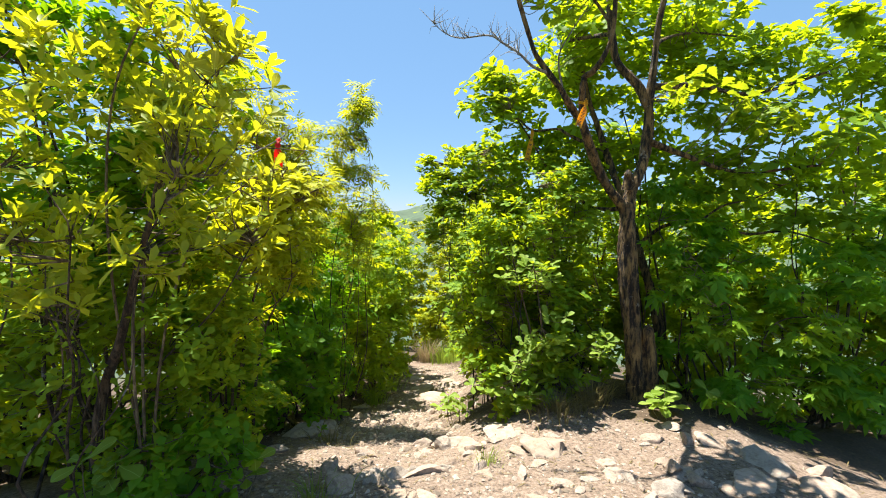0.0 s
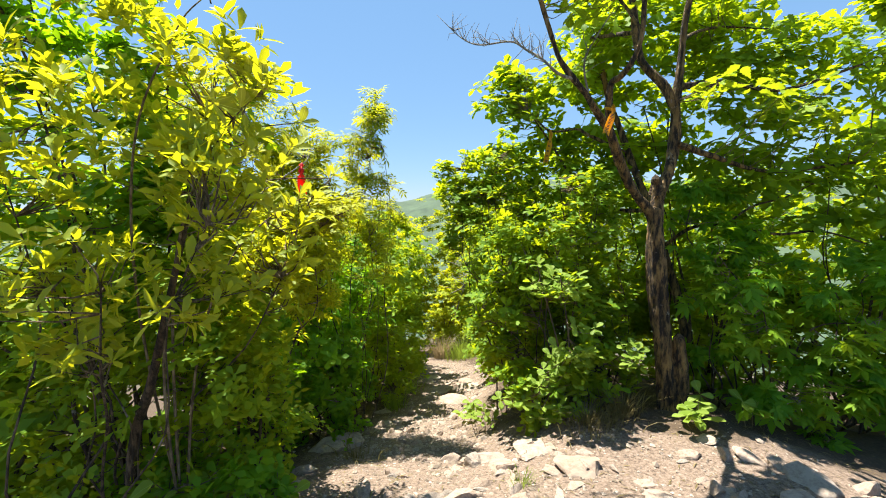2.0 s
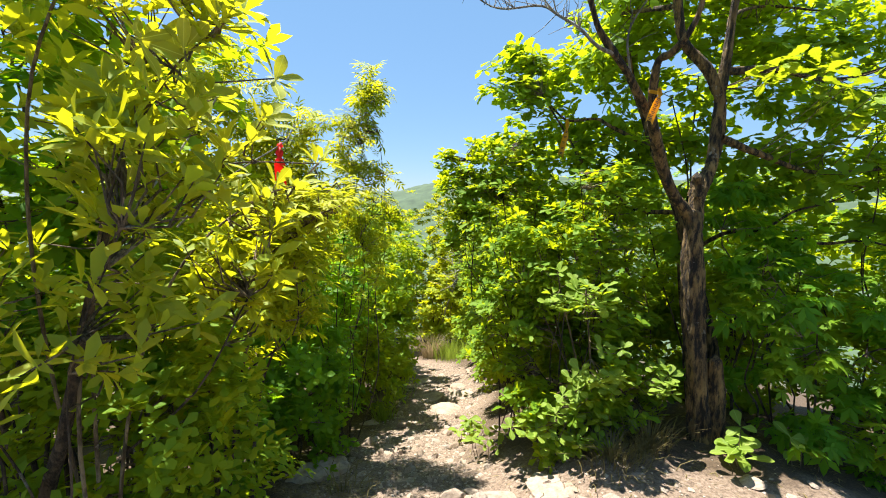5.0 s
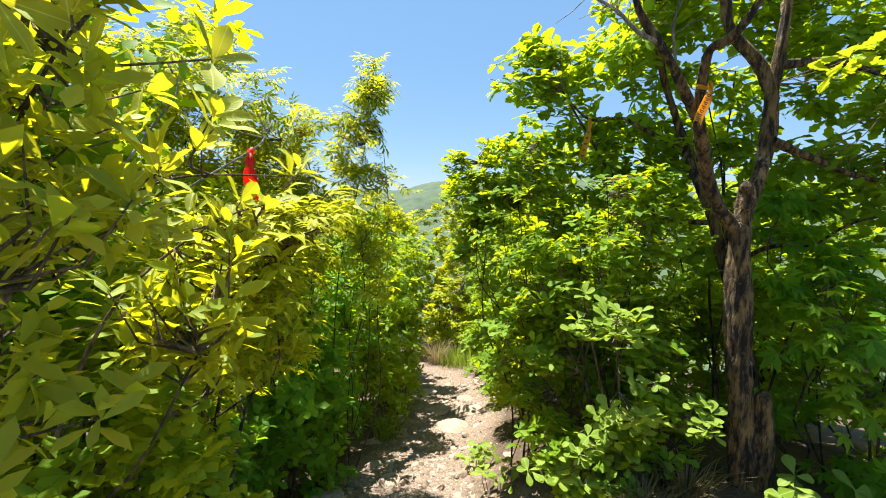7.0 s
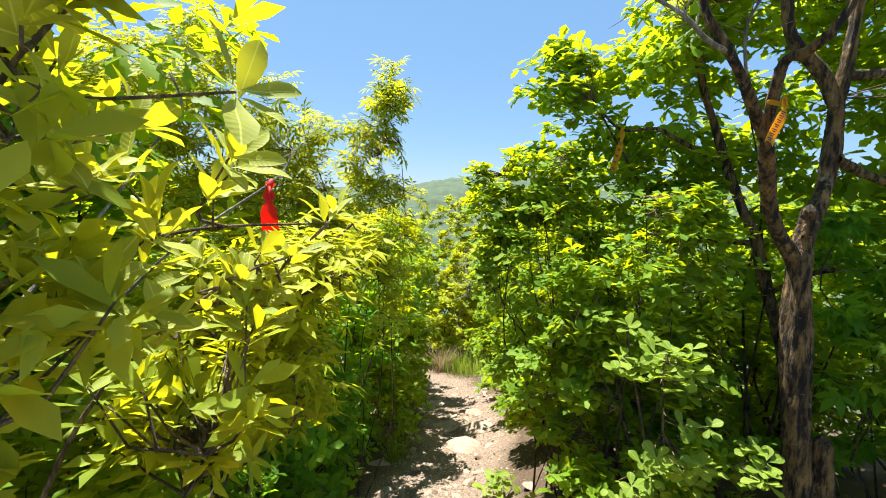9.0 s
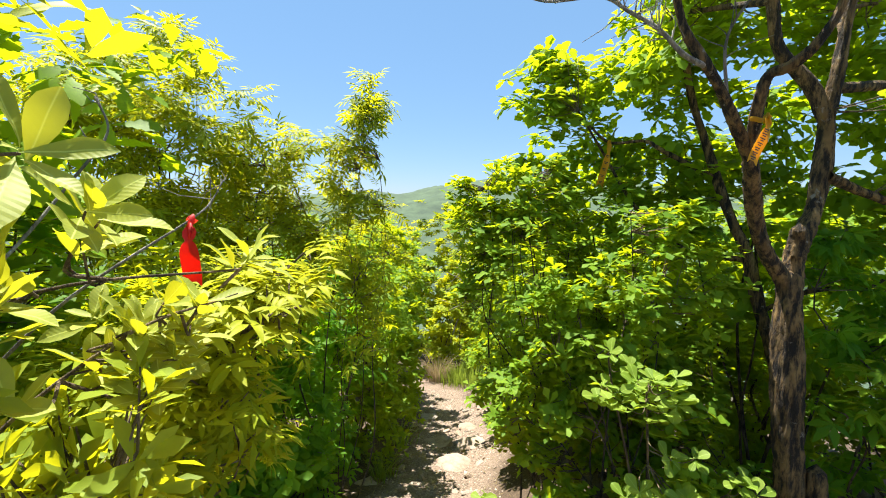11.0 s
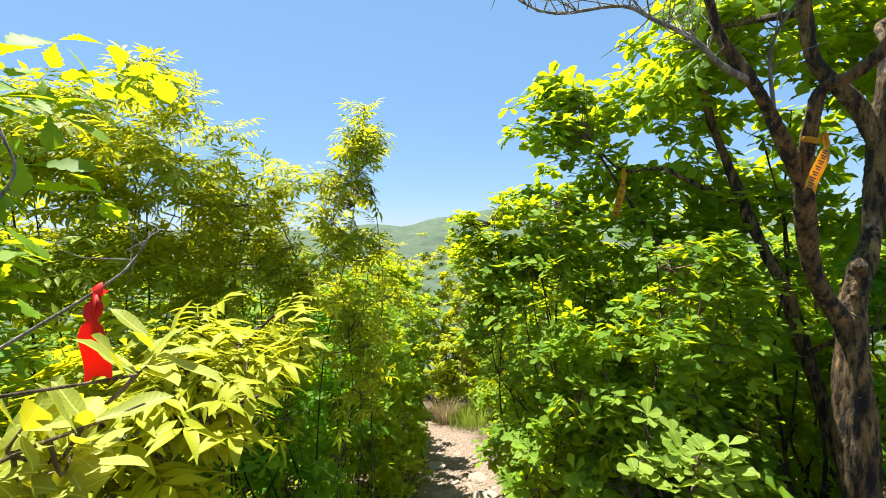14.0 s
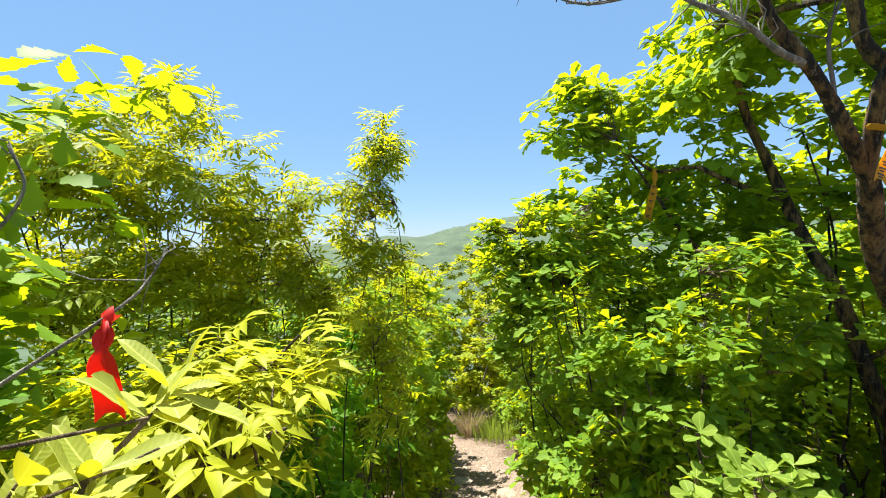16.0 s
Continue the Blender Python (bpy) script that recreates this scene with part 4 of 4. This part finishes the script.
def dead_branch(name, pts, r0, r1, twigs, reach, label, up=0.6, parent=None, near=0.2):
    t = parent or thing(name, pts[0], label, "branch")
    l = smooth_line(pts, 6)
    g = Geo()
    tube(g, l, np.linspace(r0, r1, len(l)), 7, ridge=0.08)
    ob = part("dead_limb", g.mesh("dead_limb", M_DEAD), t, "bare grey dead limb")
    ob.matrix_parent_inverse = Matrix.Translation(-Vector(t.location))
    g = Geo()
    for _ in range(twigs):
        k = rng.integers(int(len(l) * near), len(l))
        d = unit(rng.normal(0, 0.6, 3) + [-0.3, 0, up])
        ln = reach * rng.uniform(0.3, 1)
        q = l[k] + d * ln * 0.5 + rng.normal(0, 0.02, 3)
        e = q + unit(d + rng.normal(0, 0.35, 3)) * ln * 0.5
        tube(g, [l[k], q, e], [r1 * 1.0, r1 * 0.75, r1 * 0.4], 4)
    ob = part("branchwork", g.mesh("branchwork", M_DEAD), t, kind="stuff")
    ob.matrix_parent_inverse = Matrix.Translation(-Vector(t.location))
    return t


dead_branch("", [(0.84, 3.56, 2.62), (0.69, 3.5, 2.66), (0.58, 3.5, 2.76), (0.47, 3.55, 2.85), (0.36, 3.6, 2.93), (0.13, 3.65, 2.93), (0.0, 3.7, 3.0), (-0.1, 3.7, 3.09)], 0.013, 0.0028, 70, 0.22, "", up=1.0, parent=oak)
dead_branch("", [(0.95, 3.6, 2.5), (0.9, 3.55, 2.75), (1.0, 3.5, 2.95), (1.1, 3.48, 3.1)], 0.008, 0.003, 7, 0.2, "", parent=oak)
dead_branch("", [(-1.3, 2.42, 1.62), (-1.15, 2.5, 1.8), (-0.985, 2.7, 1.968), (-0.96, 2.76, 2.02), (-0.95, 2.8, 2.07)], 0.0045, 0.0018, 9, 0.11, "", near=0.7, parent=near_branch)
dead_branch("dead_branch", [(-0.35, 14.4, -3.1), (0.0, 14.0, -1.6), (0.35, 13.8, -0.6), (0.5, 13.6, 0.1)], 0.03, 0.012, 40, 0.9, "bleached dead shrub in the gap of the thicket", up=0.3, near=0.5)

dead_branch("", [(-1.5, 2.35, 1.6), (-1.5, 2.7, 1.85), (-1.44, 2.88, 2.08), (-1.36, 2.92, 2.22), (-1.4, 2.93, 2.33)], 0.006, 0.003, 3, 0.12, "", near=0.5, parent=near_branch)

# ---- trail ribbons ----


def ribbon(name, top, drop, width, mat, label, bars=0, loop=None, wave=0.012):
    """A strip of cloth that hangs by a knot; bars stand for its lettering."""
    t = thing(name, top, label, "ribbon")
    top, drop = np.array(top, float), np.array(drop, float)
    side = unit(np.array([1.0, 0.25, 0.35]))
    side = unit(side - drop * np.dot(side, unit(drop)) / np.linalg.norm(drop))
    face = unit(np.cross(side, drop))
    if face[1] > 0:
        face = -face
    g = Geo()
    n = 14
    w = np.interp(np.linspace(0, 1, n), [0, 0.12, 0.22, 0.30, 0.42, 1], [0.5, 0.85, 0.32, 0.75, 1, 1]) * width / 2
    rows = []
    for layer in (0.0006, -0.0006):
        c = top + np.linspace(0, 1, n)[:, None] * drop + face * (wave * np.sin(np.linspace(0, 5, n)))[:, None] + face * layer
        cup = face * 0.12 * width
        v = np.stack([c - side * w[:, None] + cup, c - side * w[:, None] * 0.4, c + side * w[:, None] * 0.4, c + side * w[:, None] + cup * 0.6], 1)
        v[-1, 0] += drop * 0.05
        v[-1, 3] += drop * 0.05
        v[-1, 1:3] -= drop * 0.04
        rows.append(v)
    for v in rows:
        i = (np.arange(n - 1)[:, None] * 4 + np.arange(3)[None]).ravel()
        g.add(v, f4=np.stack([i, i + 1, i + 5, i + 4], -1))
    part("strip", g.mesh("strip", mat), t)
    g = Geo()
    if loop is not None:
        axis, r = unit(np.array(loop[0], float)), loop[1]
        a = unit(np.cross(axis, [0.2, 1, 0.1]))
        b = np.cross(axis, a)
        ang = np.linspace(0, 2 * np.pi, 19)
        ring = r * (1 + 0.06 * np.sin(3 * ang))[:, None] * (np.cos(ang)[:, None] * a + np.sin(ang)[:, None] * b)
        rows = [np.array(loop[2], float) + ring * k + axis * (width * (f + 0.08 * np.sin(2 * ang)))[:, None] for f, k in ((-0.2, 0.9), (-0.07, 1.0), (0.07, 0.98), (0.2, 0.88))]
        i = (np.arange(3)[:, None] * 19 + np.arange(18)[None]).ravel()
        g.add(np.concatenate(rows), f4=np.stack([i, i + 1, i + 20, i + 19], -1))
    for k in range(3):
        d = unit(rng.normal(size=3)) * width * 0.25
        tube(g, [top - d + [0, 0, width * 0.1], top + [0, 0, width * 0.3], top + d - [0, 0, width * 0.5]], [width * 0.09, width * 0.13, width * 0.07], 6)
    part("knot", g.mesh("knot", mat), t)
    for k in range(bars):
        f = 0.3 + 0.6 * k / max(1, bars - 1)
        c = top + drop * f + face * (wave * math.sin(5 * f) + 0.0025)
        g = Geo()
        u, d = side * width * 0.27, unit(drop) * width * 0.12
        for o, s in ((-0.5, 1.0), (0.9, 0.6)):
            g.add([c - u * s + d * (o - 0.4), c + u * s + d * (o - 0.4), c + u * s + d * (o + 0.4), c - u * s + d * (o + 0.4)], f4=[(0, 1, 2, 3)])
        part("lettering", g.mesh("lettering", M_INK), t, "dark printed characters")
    settle(t)
    return t


ribbon("trail_ribbon", (-0.985, 2.69, 1.945), (0.004, -0.012, -0.15), 0.046, M_RED, "red cloth trail ribbon knotted on a bare twig", loop=((0.5, 0.6, 0.55), 0.012, (-0.985, 2.7, 1.965)))
ribbon("trail_ribbon", (1.13, 3.585, 2.42), (-0.06, -0.02, -0.20), 0.058, M_YELLOW, "yellow printed trail ribbon tied round an oak limb", bars=7, loop=((0.1, 0.35, -0.9), 0.031, (1.120, 3.646, 2.425)))
ribbon("trail_ribbon", (1.06, 5.36, 2.53), (-0.06, 0.0, -0.36), 0.068, M_YELLOW, "orange-yellow trail ribbon hanging from a thin oak branch", bars=5, loop=((1, -0.4, 0), 0.018, (1.065, 5.38, 2.54)))

# ---- grass, weeds and litter ----


def tuft(name, at, blades, height, lean, mat, label, spread=0.12):
    t = thing(name, (at[0], at[1], float(ground_z(*at))), label, "grass")
    g = Geo()
    n = blades
    r = np.abs(rng.normal(0, spread, n))
    phi = rng.uniform(0, 2 * np.pi, n)
    x, y = at[0] + r * np.cos(phi), at[1] + r * np.sin(phi)
    z = ground_z(x, y) - 0.01
    h = height * rng.uniform(0.45, 1.15, n)
    out = np.stack([np.cos(phi), np.sin(phi)], -1) * (lean * rng.uniform(0.2, 1.2, n) * h)[:, None]
    side = np.stack([-np.sin(phi + rng.normal(0, 1, n)), np.cos(phi), np.zeros(n)], -1) * 0.0035 * (height / 0.3) ** 0.5
    rows = []
    for f in (0, 0.35, 0.7, 1.0):
        c = np.stack([x + out[:, 0] * f ** 1.8, y + out[:, 1] * f ** 1.8, z + h * (f - 0.35 * min(lean, 1.2) * f ** 3)], -1)
        k = 1 - f ** 2 * 0.95
        rows += [c - side * k, c + side * k]
    v = np.stack(rows, 1)
    o = (np.arange(n) * 8)[:, None, None]
    q = np.array([(0, 1, 3, 2), (2, 3, 5, 4), (4, 5, 7, 6)])[None]
    g.add(v.reshape(-1, 3), f4=(q + o).reshape(-1, 4))
    part("grass_growth", g.mesh("grass_growth", mat), t, kind="stuff")
    settle(t)


tuft("dry_grass", (-0.47, 13.0), 300, 0.95, 0.7, M_STRAW, "clump of straw-coloured dry grass beside the trail", 0.16)
tuft("grass_tuft", (0.08, 12.6), 300, 0.75, 0.4, M_GRASS, "fresh green grass beside the trail", 0.28)
tuft("grass_tuft", (0.42, 12.0), 240, 0.6, 0.4, M_GRASS, "fresh green grass beside the trail", 0.25)
tuft("sedge_tuft", (0.98, 3.72), 420, 0.24, 1.0, M_SEDGE, "withered brown sedge tuft under the azalea", 0.16)
tuft("sedge_tuft", (1.32, 3.85), 200, 0.35, 0.7, M_SEDGE, "withered sedge tuft at the foot of the oak", 0.08)
tuft("grass_tuft", (-0.95, 7.8), 120, 0.55, 0.7, M_GRASS, "long green grass at the trail's edge", 0.1)
tuft("grass_tuft", (-1.05, 6.6), 110, 0.5, 0.7, M_GRASS, "long green grass at the trail's edge", 0.1)
tuft("grass_tuft", (-1.35, 4.6), 90, 0.3, 0.8, M_SEDGE, "thin dry grass at the trail's edge", 0.12)
tuft("grass_tuft", (-1.05, 4.0), 90, 0.22, 0.9, M_SEDGE, "thin dry grass at the trail's edge", 0.15)
tuft("grass_tuft", (0.3, 2.95), 60, 0.16, 0.7, M_GRASS, "small grass tuft between the stones", 0.06)
tuft("grass_tuft", (-0.75, 2.45), 60, 0.2, 0.7, M_GRASS, "small grass tuft between the stones", 0.08)


def weed(at, n, height, length, label, mat=M_AZALEA_LEAF):
    t = thing("weed", (at[0], at[1], float(ground_z(*at))), label, "plant")
    tips = np.stack([at[0] + rng.normal(0, 0.12, n), at[1] + rng.normal(0, 0.07, n), np.zeros(n)], -1)
    tips[:, 2] = ground_z(tips[:, 0], tips[:, 1]) + height * rng.uniform(0.4, 1.1, n)
    g = Geo()
    for p in tips:
        tube(g, [(p[0] * 0.7 + at[0] * 0.3, p[1] * 0.7 + at[1] * 0.3, float(ground_z(p[0], p[1])) - 0.02), p - [0, 0, height * 0.3], p], [0.004, 0.003, 0.002], 4)
    part("stalk_growth", g.mesh("stalk_growth", M_TWIG), t, kind="stuff")
    settle(t)
    axes = unit(np.array([0, -0.2, 1.0]) + rng.normal(0, 0.2, tips.shape))
    pos, along, up = whorl(tips, axes, 3, -15, 25, 0.01)
    single_leaves(t, LEAF_AZALEA, pos, along, up, length * rng.uniform(0.7, 1.2, len(pos)))


weed((1.95, 3.62), 9, 0.22, 0.15, "broad-leaved weed at the foot of the oak")
weed((2.3, 3.6), 7, 0.2, 0.14, "broad-leaved weed at the foot of the oak")
weed((0.1, 5.4), 12, 0.25, 0.11, "pale green seedling at the trail's edge")
weed((0.2, 4.6), 9, 0.25, 0.1, "pale green seedling at the trail's edge")
weed((-1.3, 2.35), 10, 0.35, 0.13, "shaded broad-leaved weed beside the path")
weed((-1.75, 2.2), 10, 0.4, 0.14, "shaded broad-leaved weed beside the path")

# dead leaves and needles on the soil
g = Geo()
n = 5200
x, y = rng.uniform(-2.2, 3.2, n), rng.uniform(1.9, 7.5, n) ** 1.0
d = np.abs(x - trail_x(y))
keep = (rng.random(n) < np.where(y < 3.4, 0.5, np.clip((d - 0.25) / 0.5, 0.12, 1)))
x, y = x[keep], y[keep]
p = np.stack([x, y, ground_z(x, y) + 0.008], -1)
phi = rng.uniform(0, 2 * np.pi, len(x))
along = np.stack([np.cos(phi), np.sin(phi), rng.normal(0, 0.12, len(x))], -1)
place_leaves(g, leaf_shape([(0.5, 0.05)], 0.4, 0.1), p, along, np.array([0, 0, 1.0]) + rng.normal(0, 0.2, p.shape), rng.uniform(0.03, 0.10, len(x)))
litter = tagged(new("leaf_litter", g.mesh("leaf_litter", M_SEDGE)), "dry brown leaf and needle litter on the soil", "litter", kind="stuff")

# ---- stones ----


def stone_mesh(seed, flat, big=False):
    r = np.random.default_rng(seed)
    bm = bmesh.new()
    bmesh.ops.create_icosphere(bm, subdivisions=4 if big else 3, radius=1.0)
    cuts = [(unit(r.normal(size=3)), r.uniform(0.3, 0.68)) for _ in range(13)]
    for v in bm.verts:
        p = np.array(v.co)
        for nrm, off in cuts:
            over = p @ nrm - off
            if over > 0:
                p = p - nrm * over * 0.93
        p = p * (1 + 0.16 * noise.noise(Vector(p * 1.9 + seed)) + 0.08 * noise.noise(Vector(p * 5.0 + seed)))
        v.co = Vector(p * [1.75, 1.25, flat * 1.6])
    me = bpy.data.meshes.new("stone")
    bm.to_mesh(me)
    bm.free()
    me.polygons.foreach_set("use_smooth", [True] * len(me.polygons))
    me.set_sharp_from_angle(angle=radians(32))
    me.materials.append(M_STONE)
    return me


FLAT = [stone_mesh(k, 0.3) for k in range(5)]
BLOCK = [stone_mesh(20 + k, 0.56) for k in range(6)]
FLAT_BIG = [stone_mesh(40 + k, 0.3, True) for k in range(5)]
BLOCK_BIG = [stone_mesh(60 + k, 0.56, True) for k in range(6)]
BIG = [
    (0.63, 2.76, 0.17, 0), (0.42, 3.22, 0.16, 0), (-1.36, 4.25, 0.20, 1), (-0.56, 2.37, 0.12, 1), (1.05, 2.45, 0.09, 1), (1.99, 2.55, 0.20, 0), (1.89, 2.78, 0.10, 0), (-0.13, 6.93, 0.29, 0),
    (-0.10, 2.56, 0.10, 1), (1.19, 2.27, 0.09, 1), (1.36, 2.45, 0.07, 1), (1.70, 2.33, 0.13, 0), (2.07, 2.24, 0.16, 0), (-0.27, 2.47, 0.09, 1), (-1.22, 6.50, 0.19, 0), (0.68, 2.38, 0.08, 0),
    (-0.54, 9.36, 0.18, 0), (0.18, 8.55, 0.22, 0), (0.07, 3.22, 0.12, 0), (0.25, 2.53, 0.09, 0), (0.20, 7.6, 0.22, 0), (-0.35, 7.9, 0.2, 0), (0.22, 3.05, 0.13, 0)]


def stone(x, y, r, block, k, label, group, sink=0.3):
    me = ((BLOCK_BIG if block else FLAT_BIG) if r > 0.085 else (BLOCK if block else FLAT))[k % (6 if block else 5)]
    ob = new("stone", me)
    h = r * (0.66 if block else 0.36)
    ob.matrix_basis = pose(x, y, float(ground_z(x, y)) + h * (0.25 - sink), rng.normal(0, 7), rng.normal(0, 7), rng.uniform(0, 360)) @ Matrix.Diagonal((r * rng.uniform(0.85, 1.2), r * rng.uniform(0.75, 1.15), r, 1))
    tagged(ob, label, "stone", group)


for k, (x, y, r, block) in enumerate(BIG):
    if y < 3.3:
        x, y, r = x * 1.1, y * 1.1, r * 1.1
    stone(x, y, r, block, k, "pale angular rock bedded in the trail" if block else "flat pale slab of rock bedded in the trail", "larger rocks")
k = 0
while k < 42:
    x, y = rng.uniform(-0.8, 2.6), rng.uniform(2.3, 3.6)
    stone(x, y, float(rng.uniform(0.03, 0.085)), rng.random() < 0.45, k, "pale broken rock half bedded in the soil", "middling rocks", 0.2)
    k += 1
k = 0
while k < 290:
    y = 2.0 + 8.5 * rng.random() ** 1.35
    x = trail_x(y) + rng.normal(0, 1) * np.interp(y, [2, 3.2, 4.5, 12], [0.95, 0.8, 0.4, 0.33])
    if y < 3.3 or x < 0.55:
        stone(x, y, float(np.clip(rng.lognormal(-3.25, 0.45), 0.018, 0.09)), rng.random() < 0.6, k, "small pale broken stone lying on the trail", "small stones", 0.1)
    k += 1
# gravel
g = Geo()
n = 14000
y = 1.9 + 10 * rng.random(n) ** 1.6
x = trail_x(y) + rng.normal(0, 1, n) * np.interp(y, [2, 3.2, 4.5, 12], [1.1, 0.95, 0.42, 0.34])
s = rng.lognormal(-4.75, 0.45, n)
base = np.array([(1, 0, 0), (-1, 0, 0), (0, 1, 0), (0, -1, 0), (0, 0, 0.6), (0, 0, -0.6)], float)
v = base[None] * s[:, None, None] * rng.uniform(0.5, 1.4, (n, 6, 1))
phi = rng.uniform(0, 2 * np.pi, n)
cs, sn = np.cos(phi)[:, None], np.sin(phi)[:, None]
v = np.stack([v[..., 0] * cs - v[..., 1] * sn, v[..., 0] * sn + v[..., 1] * cs, v[..., 2]], -1)
v = v + np.stack([x, y, ground_z(x, y) + s * 0.2], -1)[:, None]
f = np.array([(0, 2, 4), (2, 1, 4), (1, 3, 4), (3, 0, 4), (2, 0, 5), (1, 2, 5), (3, 1, 5), (0, 3, 5)])
g.add(v.reshape(-1, 3), (f[None] + (np.arange(n) * 6)[:, None, None]).reshape(-1, 3))
tagged(new("gravel", g.mesh("gravel", M_GRAVEL, smooth=False)), "loose pale gravel scattered along the trail", "gravel", kind="stuff")
